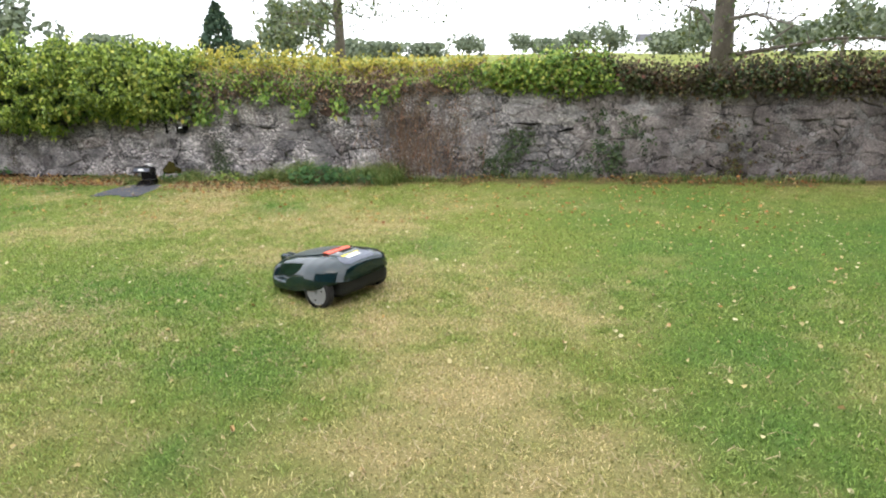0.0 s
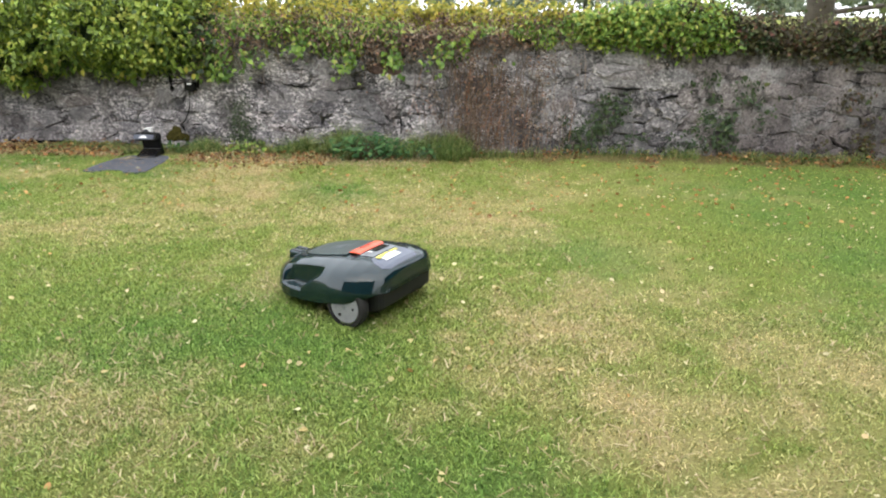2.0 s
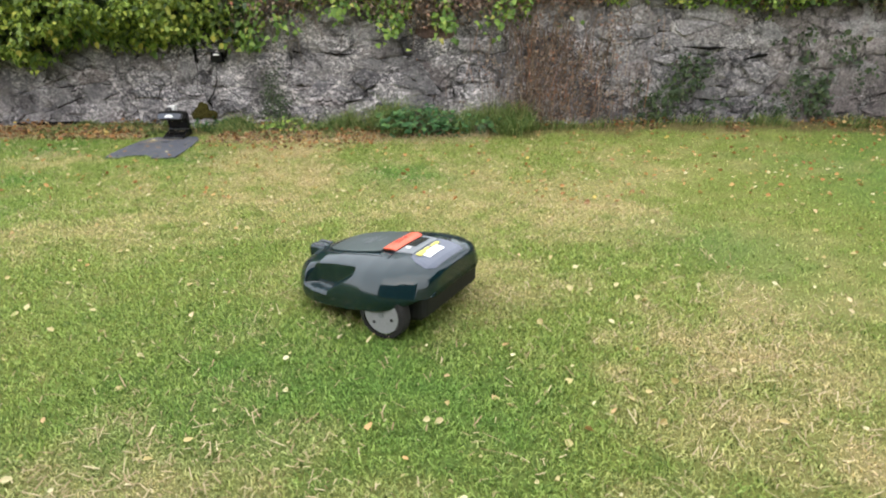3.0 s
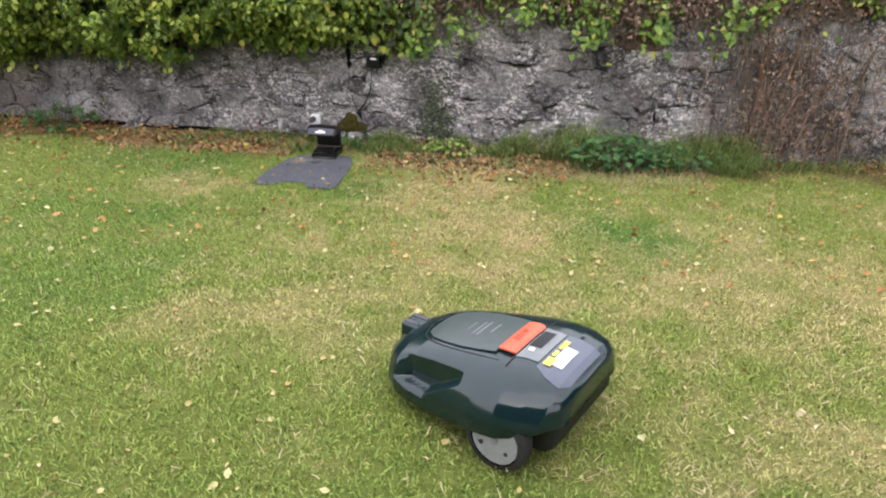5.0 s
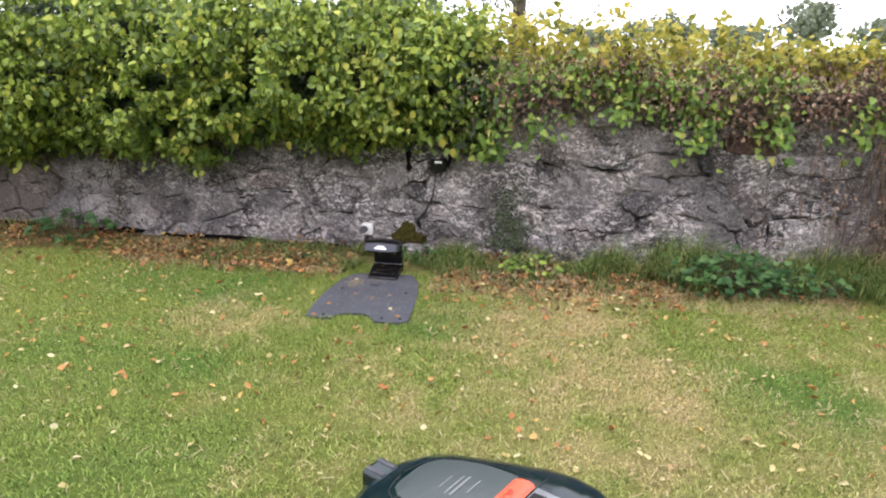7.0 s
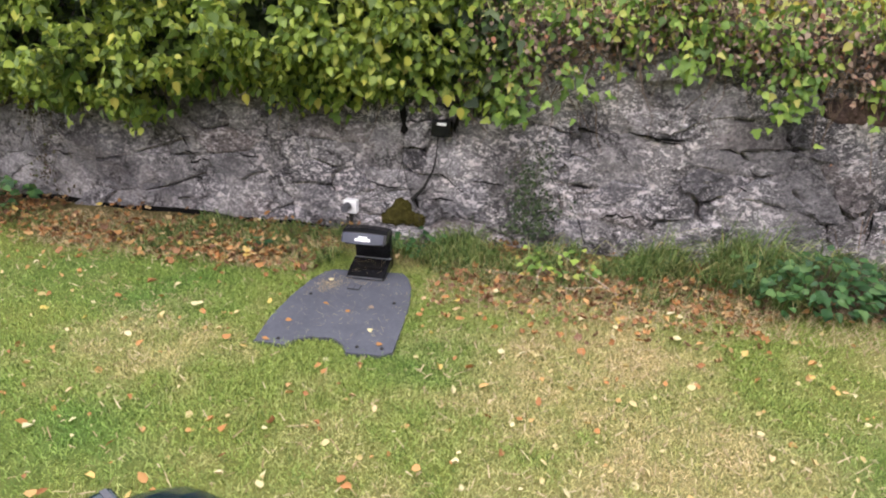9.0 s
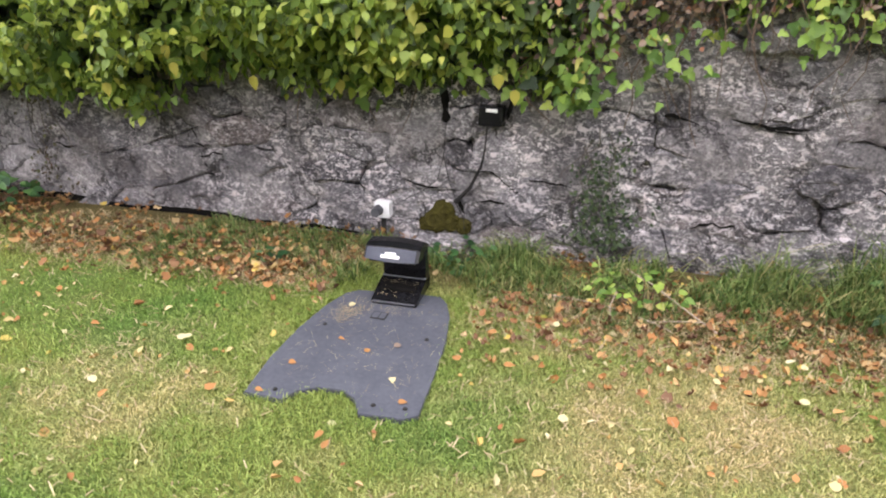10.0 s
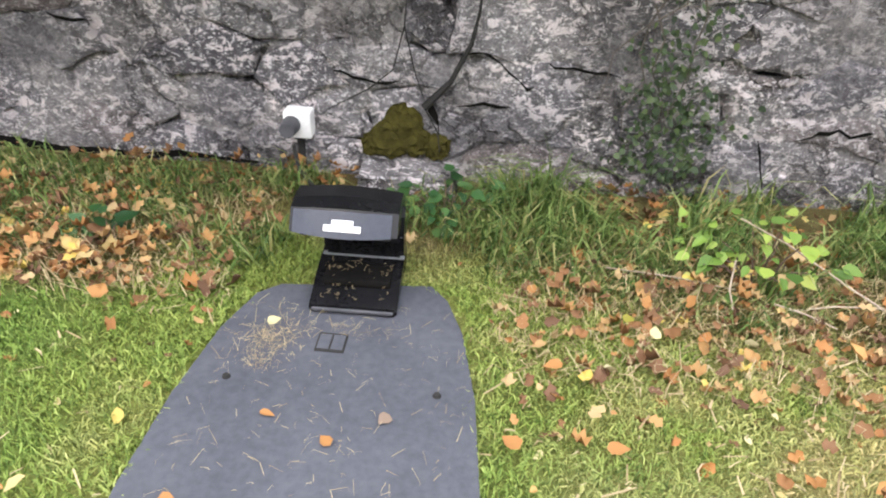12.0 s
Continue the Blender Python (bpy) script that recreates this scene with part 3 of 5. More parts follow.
BOTTOM = ([-9, -3.4, -2.7, -2.0, -1.7, -1.34, -0.9, -0.4, -0.1, 0.12, 0.36, 0.68, 1.17, 1.7, 2.2, 2.7, 3.2, 3.9, 5.0, 5.5, 6.4, 7.5, 13],
          [0.6, 0.58, 0.74, 0.69, 0.67, 0.86, 0.82, 0.84, 0.88, 0.86, 0.78, 1.0, 1.16, 0.97, 0.95, 1.05, 1.0, 1.24, 1.15, 1.25, 1.13, 1.15, 1.1])
TOP = ([-9, -2.6, -1.77, -0.54, 0.08, 1.0, 2.1, 2.8, 3.86, 4.2, 4.84, 5.3, 5.6, 6.7, 8.2, 13],
       [1.95, 1.83, 1.79, 1.76, 1.62, 1.62, 1.52, 1.54, 1.47, 1.36, 1.5, 1.6, 1.4, 1.4, 1.42, 1.45])


# ---- the rubble wall ----
wall = tagged(new("wall_north"), "old grey rubble stone garden wall, lichen-spotted", "wall", kind="structure")
wx = np.arange(-9, 14, 0.03)
wz = np.arange(-0.06, 1.24, 0.03)
WX, WZ = np.meshgrid(wx, wz)
deep = np.clip((vnoise(WX, WZ, 0.13, 21) - 0.64) * 6, 0, 1) * 0.06
MY = 3.003 + deep + 0.030 * (vnoise(WX, WZ, 0.11, 22) - 0.5) + 0.012 * (vnoise(WX, WZ, 0.04, 23) - 0.5)
nx, ny = len(wx), len(wz)
v0 = np.stack([WX, MY, WZ], -1).reshape(-1, 3)
q = (np.arange(nx - 1)[None, :] + nx * np.arange(ny - 1)[:, None]).ravel()
raw("mortar", v0, np.stack([q, q + 1, q + nx + 1, q + nx], 1), "mortar", wall, "rough lime mortar, crumbling in places", smooth=True)
part("core", block(-9, 14, 3.10, 3.5, -0.1, 1.2), "soil", wall)


def cells(x0, x1, z0, z1, step_x, step_z, seed):
    """Uneven stones that fill a stretch of wall: the cells nearest to jittered seeds."""
    r = np.random.default_rng(seed)
    pts = []
    rows = int(round((z1 - z0) / step_z))
    for j in range(rows):
        cols = int(round((x1 - x0) / step_x))
        for i in range(cols):
            if r.random() < 0.22:
                continue
            pts.append((x0 + (i + 0.5 * (j % 2) + r.uniform(0.05, 0.95)) * step_x, z0 + (j + r.uniform(0.15, 0.85)) * step_z))
    pts = np.array(pts)
    k = 0.55
    for p in pts:
        d = np.hypot((pts[:, 0] - p[0]) * k, pts[:, 1] - p[1])
        near = pts[np.argsort(d)[1:16]]
        poly = [(p[0] - 0.5, p[1] - 0.4), (p[0] + 0.5, p[1] - 0.4), (p[0] + 0.5, p[1] + 0.4), (p[0] - 0.5, p[1] + 0.4)]
        for o in near:
            nx_, nz_ = (o[0] - p[0]) * k * k, o[1] - p[1]
            c = nx_ * (o[0] + p[0]) / 2 + nz_ * (o[1] + p[1]) / 2
            out = []
            for a, b in zip(poly, poly[1:] + poly[:1]):
                da, db = nx_ * a[0] + nz_ * a[1] - c, nx_ * b[0] + nz_ * b[1] - c
                if da <= 0:
                    out.append(a)
                if da * db < 0:
                    t = da / (da - db)
                    out.append((a[0] + (b[0] - a[0]) * t, a[1] + (b[1] - a[1]) * t))
            poly = out
            if len(poly) < 3:
                break
        if len(poly) > 2:
            yield p, [(x, min(max(z, z0), z1)) for x, z in poly]


def stone_mesh(p, poly, r):
    """One stone: an uneven outline, worn edges, a slightly hollow or bulging face. Its origin is its middle."""
    rim = []
    for (ax, az), (bx, bz) in zip(poly, poly[1:] + poly[:1]):
        n = max(1, int(math.hypot(bx - ax, bz - az) / 0.045))
        for i in range(n):
            t = i / n
            rim.append((ax + (bx - ax) * t - p[0] + r.normal(0, 0.012), az + (bz - az) * t - p[1] + r.normal(0, 0.008)))
    proud = r.uniform(-0.016, 0.012)
    tilt = r.normal(0, 0.045, 2)
    verts, n = [], len(rim)
    for shrink, y in ((0.985, 0.06), (0.965, 0.008), (0.88, 0.0)):
        for x, z in rim:
            d = math.hypot(x, z)
            s = max(0.2, 1 - (1 - shrink) * 0.16 / max(d, 0.05))
            verts.append((x * s, y + proud + tilt[0] * x + tilt[1] * z + r.normal(0, 0.002), z * s))
    verts.append((0, proud - 0.004, 0))
    faces = []
    for k in (0, 1):
        for i in range(n):
            j = (i + 1) % n
            faces.append((k * n + i, k * n + j, (k + 1) * n + j, (k + 1) * n + i))
    faces += [(2 * n + i, 2 * n + (i + 1) % n, 3 * n) for i in range(n)]
    return verts, faces


def rubble():
    r = np.random.default_rng(5)
    rest_v, rest_f, count = [], [], 0
    for p, poly in cells(-9, 14, -0.03, 1.22, 0.26, 0.14, 4):
        verts, faces = stone_mesh(p, poly, r)
        if -0.24 < p[0] < -0.16 and 0.58 < p[1] < 0.76:
            continue
        if -3.0 < p[0] < 5.2 and count < 300:
            red = math.hypot(p[0] - 2.04, (p[1] - 0.86) * 1.4) < 0.16
            ob = raw("stone", verts, faces, "red_stone" if red else "stone", wall)
            ob.location = (p[0], 3.0, p[1])
            count += 1
        else:
            base = len(rest_v)
            rest_v += [(x + p[0], y + 3.0, z + p[1]) for x, y, z in verts]
            rest_f += [tuple(base + i for i in f) for f in faces]
    raw("far_stones", rest_v, rest_f, "stone", wall, kind="stuff")


# open joints where the mortar has fallen out, and the wall-foot strip: flat dark sheets
def flat_strip(points, width):
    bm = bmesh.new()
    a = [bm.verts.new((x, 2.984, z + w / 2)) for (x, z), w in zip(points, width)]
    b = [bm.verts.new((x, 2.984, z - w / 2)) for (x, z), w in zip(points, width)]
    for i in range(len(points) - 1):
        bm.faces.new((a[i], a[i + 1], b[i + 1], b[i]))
    return part("dark_strip", bm, "near_black", wall)


# ---- creepers on the wall ----
def tangle(n, x0, x1, z_low, z_high, front, back, spread=0.07, each=9):
    """Places for leaves in sprigs between two heights, along the wall; and the way each one grows."""
    m = n // each
    x = rng.uniform(x0, x1, m)
    lo, hi = z_low(x), z_high(x)
    u = rng.random(m)
    z = lo + (hi - lo) * u
    round_top = np.clip((hi - z) / 0.25, 0.1, 1) ** 0.5
    round_low = np.clip((z - lo) / 0.3, 0.12, 1) ** 0.6
    f = front(x) * round_top * round_low * (0.25 + 0.9 * vnoise(x, z, 0.24, 31) + 0.5 * vnoise(x, z, 0.11, 32))
    depth = np.where(rng.random(m) < 0.75, rng.random(m) ** 2 * 0.25, rng.random(m))
    b = np.where(z > 1.2, back, 0.02)
    y = 3.0 - f + (f + b) * depth
    c = np.stack([x, y, z], 1)
    at = np.repeat(c, each, 0) + rng.normal(0, spread, (m * each, 3)) * np.array([1, 0.6, 1])
    at[:, 1] = np.where((at[:, 2] < 1.22) & (at[:, 1] > 2.985), 2.985 - 0.05 * rng.random(len(at)), at[:, 1])
    along = np.stack([rng.normal(0, 0.7, len(at)), rng.normal(-0.45, 0.5, len(at)), rng.normal(-0.45, 0.6, len(at))], 1)
    facing = np.stack([rng.normal(0, 0.7, len(at)), rng.normal(-0.6, 0.6, len(at)), rng.normal(0.8, 0.6, len(at))], 1)
    return at, along, facing


def vines(name, parent, n, x0, x1, z_top, drop, material="stem", r=0.004, out=0.05):
    """Bare hanging stems."""
    bm = bmesh.new()
    for _ in range(n):
        x, z = rng.uniform(x0, x1), z_top + rng.uniform(-0.1, 0.1)
        pts, y = [], 2.97 - rng.random() * out
        length = drop * rng.uniform(0.5, 1.1)
        for i in range(6):
            pts.append((x, y, max(z - length * i / 5, 0.0)))
            x += rng.normal(0, 0.035)
            y = min(2.985, y + rng.normal(0, 0.012))
        tube(pts, [r * (1 - 0.12 * i) for i in range(6)], 5, bm)
    return tagged(part(name, bm, material, parent), kind="stuff")


low = lambda x: np.interp(x, *BOTTOM)
high = lambda x: np.interp(x, *TOP) + 0.10 * (vnoise(x, x * 0, 0.28, 41) - 0.5) + 0.06 * (vnoise(x, x * 0, 0.1, 42) - 0.5)


def ivy_hedge():
    hedge = tagged(new("ivy_hedge"), "thick glossy green ivy hedge hanging over the wall", "hedge")
    reach = lambda x: np.interp(x, [-9, -1, 0.0, 0.32], [0.43, 0.41, 0.28, 0.08])
    at, al, fa = tangle(60000, -8, 0.32, lambda x: low(x) - 0.02, high, reach, 0.5, 0.05)
    keep = (vnoise(at[:, 0], at[:, 2], 0.15, 52) > 0.24) & (vnoise(at[:, 0], at[:, 2], 0.3, 53) > 0.14)
    at, al, fa = at[keep], al[keep], fa[keep]
    al[:, 2] -= 0.35
    leaves("foliage", at, al, fa, rng.uniform(0.028, 0.062, len(at)), "ivy", hedge)
    at, al, fa = tangle(12000, -9, 0.4, lambda x: low(x) + 0.03, lambda x: high(x) + 0.02, lambda x: np.interp(x, [-9, -1, 0.0, 0.4], [0.39, 0.37, 0.26, 0.1]), 0.2, 0.035, 14)
    keep = vnoise(at[:, 0], at[:, 2], 0.3, 51) > 0.6
    leaves("young_foliage", at[keep], al[keep], fa[keep], rng.uniform(0.03, 0.06, keep.sum()), "lime", hedge, label="yellow-green young leaves")
    k = 420
    at = np.stack([rng.normal(-0.36, 0.07, k), rng.normal(2.72, 0.03, k), rng.uniform(0.86, 1.45, k)], 1)
    leaves("bright_foliage", at, rng.normal(0, 0.5, (k, 3)) + (0, -0.4, -0.6), rng.normal(0, 0.5, (k, 3)) + (0, -0.7, 0.7), rng.uniform(0.035, 0.065, k), "lime", hedge, label="bright yellow-green hanging spray")
    # inner leaves coloured dark: the shade in the hedge's gaps is painted
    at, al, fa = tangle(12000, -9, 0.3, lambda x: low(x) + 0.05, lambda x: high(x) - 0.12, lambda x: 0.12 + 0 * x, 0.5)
    leaves("inner_foliage", at, al, fa, rng.uniform(0.06, 0.09, len(at)), "ivy_dark", hedge, label="inner leaves coloured dark for the shade inside the hedge", shape=IVY)
    at, al, fa = tangle(1500, -2.6, 0.3, lambda x: low(x) - 0.03, lambda x: low(x) + 0.26, lambda x: reach(x) + 0.03, 0.0, 0.05, 6)
    al[:, 2] -= 0.8
    fa[:, 1] -= 0.6
    keep = vnoise(at[:, 0], at[:, 2], 0.2, 57) > 0.42
    leaves("hanging_foliage", at[keep], al[keep], fa[keep], rng.uniform(0.045, 0.08, keep.sum()), "trail", hedge, label="larger bright ivy leaves hanging low", shape=IVY)
    vines("bare_stem", hedge, 26, -4, 0.8, 1.0, 0.4)
    # a few single yellow leaves that stand out
    for x, z in ((-1.36, 0.93), (-1.32, 0.86), (-0.42, 0.93), (-0.62, 0.80), (0.07, 0.86), (-0.95, 0.82), (-0.28, 0.99), (0.14, 0.80), (-1.7, 0.75), (-2.1, 0.9)):
        y = 2.66 - 0.02 * rng.random() if x < -0.9 else 2.80
        one = leaves("leaf", [(x, y, z)], [(0.1, -0.2, -1)], [(0.1, -1, 0.3)], 0.065, "yellow", hedge, label="yellowing ivy leaf", kind="")


def mixed_creeper():
    plant = tagged(new("creeper"), "autumn creeper, yellow on top, brown and green below", "creeper")
    # yellow shoots that stand up from the wall's top
    at, al, fa = tangle(2600, 0.4, 4.6, lambda x: 1.33 + 0 * x, high, lambda x: 0.12 + 0 * x, 0.6, 0.05, 7)
    al[:, 2] += 0.6
    leaves("yellow_foliage", at, al, fa, rng.uniform(0.03, 0.065, len(at)), "yellow", plant, label="yellow autumn leaves")
    shoots = bmesh.new()
    at = []
    for _ in range(150):
        x = rng.uniform(-0.2, 4.4)
        tall = rng.uniform(0.12, 0.42) * (1 if x < 2 else 0.6)
        y = rng.uniform(2.95, 3.5)
        p0 = Vector((x, y, 1.3))
        p1 = p0 + Vector((rng.normal(0, 0.06), rng.normal(0, 0.05), tall))
        tube([p0, p0.lerp(p1, 0.5) + Vector((rng.normal(0, 0.02), 0, 0)), p1], [0.003, 0.0025, 0.0015], 4, shoots)
        at += [p0.lerp(p1, rng.uniform(0.3, 1.05)) + Vector(rng.normal(0, 0.02, 3)) for _ in range(16)]
    tagged(part("shoot", shoots, "stem", plant), kind="stuff")
    k = len(at)
    leaves("shoot_foliage", at, rng.normal(0, 1, (k, 3)) + (0, -0.3, 0.1), rng.normal(0, 0.5, (k, 3)) + (0, -0.8, 0.6), rng.uniform(0.03, 0.06, k), "yellow", plant)
    # brown withered mat along the top
    at, al, fa = tangle(13500, 0.1, 5.7, lambda x: low(x) + 0.06, lambda x: np.minimum(high(x), 1.40), lambda x: 0.16 + 0 * x, 0.5, 0.06, 9)
    leaves("withered_foliage", at, al, fa, rng.uniform(0.016, 0.038, len(at)), "dry", plant, label="withered brown leaves")
    # green trails
    at, al, fa = tangle(4000, 0.1, 4.2, low, lambda x: 1.36 + 0 * x, lambda x: 0.20 + 0 * x, 0.05, 0.055, 10)
    keep = vnoise(at[:, 0], at[:, 2], 0.22, 61) > 0.45
    al[:, 2] -= 0.4
    leaves("green_foliage", at[keep], al[keep], fa[keep], rng.uniform(0.025, 0.055, keep.sum()), "trail", plant, label="light green hanging leaves")
    for x, z, r, k in ((0.36, 0.80, 0.06, 45), (0.42, 0.92, 0.07, 40), (1.72, 0.92, 0.08, 50), (2.2, 0.95, 0.07, 40), (1.2, 1.06, 0.07, 40), (2.65, 1.02, 0.09, 50), (0.7, 0.98, 0.08, 40)):
        at = np.stack([rng.normal(x, r, k), rng.uniform(2.82, 2.95, k), rng.normal(z, r, k)], 1)
        leaves("trail", at, np.stack([rng.normal(0, 0.6, k), rng.normal(-0.4, 0.3, k), rng.normal(-0.6, 0.4, k)], 1),
               np.stack([rng.normal(0, 0.3, k), -np.ones(k), rng.normal(0.6, 0.3, k)], 1), rng.uniform(0.035, 0.065, k), "trail", plant, shape=IVY)
    vines("bare_stem", plant, 90, 0.1, 4.0, 1.3, 0.5, "stem", 0.003, 0.1)


def dark_creeper():
    plant = tagged(new("dark_creeper"), "dark green and reddish creeper along the wall top", "creeper")
    at, al, fa = tangle(20000, 4.9, 12.5, low, lambda x: high(x), lambda x: 0.22 + 0 * x, 0.6, 0.07, 9)
    leaves("foliage", at, al, fa, rng.uniform(0.025, 0.055, len(at)), "dark_creeper", plant)
    at, al, fa = tangle(5000, 5.4, 13.5, low, lambda x: high(x) - 0.05, lambda x: 0.24 + 0 * x, 0.1, 0.07, 12)
    keep = vnoise(at[:, 0], at[:, 2], 0.4, 66) > 0.5
    leaves("green_foliage", at[keep], al[keep], fa[keep], rng.uniform(0.03, 0.06, keep.sum()), "ivy_dark", plant)


def green_clump():
    plant = tagged(new("wall_shrub"), "bright green leafy shrub on the wall top", "shrub")
    at, al, fa = tangle(5200, 4.05, 5.55, lambda x: np.interp(x, [4, 4.6, 5, 5.6], [1.28, 1.2, 1.1, 1.2]), lambda x: high(x) + 0.03, lambda x: 0.24 + 0 * x, 0.4, 0.06, 9)
    leaves("foliage", at, al, fa, rng.uniform(0.03, 0.06, len(at)), "trail", plant)
    at, al, fa = tangle(900, 4.1, 5.4, lambda x: 1.2 + 0 * x, lambda x: high(x), lambda x: 0.26 + 0 * x, 0.1, 0.06, 9)
    leaves("young_foliage", at, al, fa, rng.uniform(0.03, 0.055, len(at)), "lime", plant)


def dead_climber():
    plant = tagged(new("dead_climber"), "withered reddish-brown climber against the wall", "climber")
    n = 420
    z = rng.random(n) ** 1.3 * 0.75
    x = rng.normal(3.2, 0.42, n) * (1 - 0.0 * z)
    at = np.stack([x, 2.97 - rng.random(n) * 0.22 * (1.05 - z), z], 1)
    lean = np.stack([rng.normal(0, 0.5, n), rng.normal(-0.1, 0.15, n), np.full(n, 0.3)], 1)
    blades("dead_stem", at, lean, rng.uniform(0.15, 0.4, n), 0.006, "dry", plant)
    n = 2600
    at = np.stack([rng.normal(3.2, 0.36, n), 2.97 - rng.random(n) * 0.16, rng.uniform(0.03, 1.05, n)], 1)
    at = at[vnoise(at[:, 0], at[:, 2] * 0.5, 0.12, 88) > 0.42]
    n = len(at)
    leaves("withered_foliage", at, rng.normal(0, 1, (n, 3)) + (0, -0.3, -0.6), rng.normal(0, 0.5, (n, 3)) + (0, -1, 0.3), rng.uniform(0.012, 0.03, n), "dry", plant)
    vines("bare_stem", plant, 46, 2.75, 3.75, 0.95, 0.95, "stem", 0.004, 0.12)


def wall_ivy(x0, x1, z1, n, material, label):
    plant = tagged(new("wall_ivy"), label, "ivy", "ivy patches on the wall")
    m = n // 10
    c = np.stack([rng.normal((x0 + x1) / 2, (x1 - x0) / 4, m), np.full(m, 2.96), rng.random(m) ** 1.3 * z1], 1)
    c = c[vnoise(c[:, 0], c[:, 2] * 0.6, 0.13, 77) > 0.4]
    m = len(c)
    at = np.repeat(c, 10, 0) + rng.normal(0, 0.035, (m * 10, 3)) * (1, 0.5, 1)
    at[:, 1] = np.clip(at[:, 1], 2.86, 2.982)
    at[:, 2] = np.maximum(at[:, 2], 0.02)
    k = len(at)
    leaves("foliage", at, np.stack([rng.normal(0, 0.6, k), rng.normal(-0.3, 0.2, k), rng.normal(-0.4, 0.6, k)], 1),
           np.stack([rng.normal(0, 0.3, k), -np.ones(k), rng.normal(0.4, 0.3, k)], 1), rng.uniform(0.4, 1.0, k) * (0.026 if x1 - x0 < 0.3 else 0.048), material, plant)
    vines("bare_stem", plant, 4, x0, x1, z1, z1, "bark", 0.003, 0.02)


# ---- plants at the foot of the wall ----
def foot_plants():
    spots_ = ((-2.9, -0.5, 2.42, 2.82, 1100, 0.06), (-1.5, -0.38, 2.36, 2.9, 5200, 0.085), (0.05, 1.7, 2.36, 2.62, 2600, 0.07), (-0.55, 0.1, 2.56, 2.93, 1700, 0.11), (0.05, 1.6, 2.56, 2.93, 7600, 0.15), (1.5, 2.9, 2.45, 2.93, 5600, 0.19), (1.15, 2.1, 2.66, 2.93, 2600, 0.27), (2.3, 3.0, 2.6, 2.93, 1600, 0.24), (2.8, 8.5, 2.68, 2.95, 4200, 0.12), (-6, -2.8, 2.7, 2.95, 1300, 0.13))
    for x0, x1, y0, y1, n, hgt in spots_:
        p = scatter(n, x0, x1, y0, y1)
        clump = vnoise(p[:, 0], p[:, 1], 0.16, 91) * 0.6 + vnoise(p[:, 0], p[:, 1], 0.5, 92) * 0.4
        p = p[clump + rng.normal(0, 0.07, n) > 0.45 + 0.3 * np.clip((y0 + 0.12 - p[:, 1]) / 0.12, 0, 1)]
        n = len(p)
        tall = 0.55 + 0.9 * vnoise(p[:, 0], p[:, 1], 0.22, 93)
        at = np.stack([p[:, 0], p[:, 1], ground_height(p[:, 0], p[:, 1])], 1)
        lean = np.stack([rng.normal(0, 0.6, n), rng.normal(-0.45, 0.5, n), np.zeros(n)], 1)
        g = blades("long_grass", at, lean, rng.uniform(0.4, 1.3, n) * hgt * tall, rng.uniform(0.004, 0.008, n), "tall_grass")
        tagged(g, "long uncut grass along the foot of the wall", "grass", kind="stuff")


def broad_plant(name, label, category, x, y, r, hgt, n, size, material):
    """A low plant: leaves on stalks that lean out from its root."""
    plant = tagged(new(name), label, category)
    plant.location = (x, y, 0)
    bm = bmesh.new()
    at, al, fa = [], [], []
    for _ in range(n):
        a, d = rng.random() * math.tau, math.sqrt(rng.random()) * r
        tip = Vector((math.cos(a) * d, math.sin(a) * d * 0.7, hgt * rng.uniform(0.35, 1) * (1 - 0.4 * d / r)))
        root = Vector((tip.x * 0.3, tip.y * 0.3, 0))
        tube([root, (root + tip) / 2 + Vector((0, 0, 0.02)), tip], [0.003, 0.0025, 0.0015], 4, bm)
        for _ in range(3):
            at.append(tip + Vector(rng.normal(0, 0.02, 3)))
            al.append((math.cos(a) + rng.normal(0, 0.5), math.sin(a) + rng.normal(0, 0.5) - 0.3, rng.normal(-0.1, 0.3)))
            fa.append((rng.normal(0, 0.2), -0.5, 1))
    part("stalk", bm, "stem", plant)
    leaves("foliage", at, al, fa, rng.uniform(0.6, 1.1, len(at)) * size, material, plant)
    return plant


# ---- fallen leaves ----
def fallen(name, p, size, material, label, tall=0.02):
    n = len(p)
    z = ground_height(p[:, 0], p[:, 1]) + rng.uniform(0.004, 0.006 + tall, n)
    a = rng.random(n) * math.tau
    along = np.stack([np.cos(a), np.sin(a), rng.normal(0, 0.35, n)], 1)
    facing = np.stack([rng.normal(0, 0.55, n), rng.normal(0, 0.55, n), np.ones(n)], 1)
    ob = leaves(name, np.stack([p[:, 0], p[:, 1], z], 1), along, facing, rng.uniform(0.45, 1.4, n) * size, material, shape=CRISP if material == "litter" else CURLED)
    return tagged(ob, label, "leaves", kind="stuff")


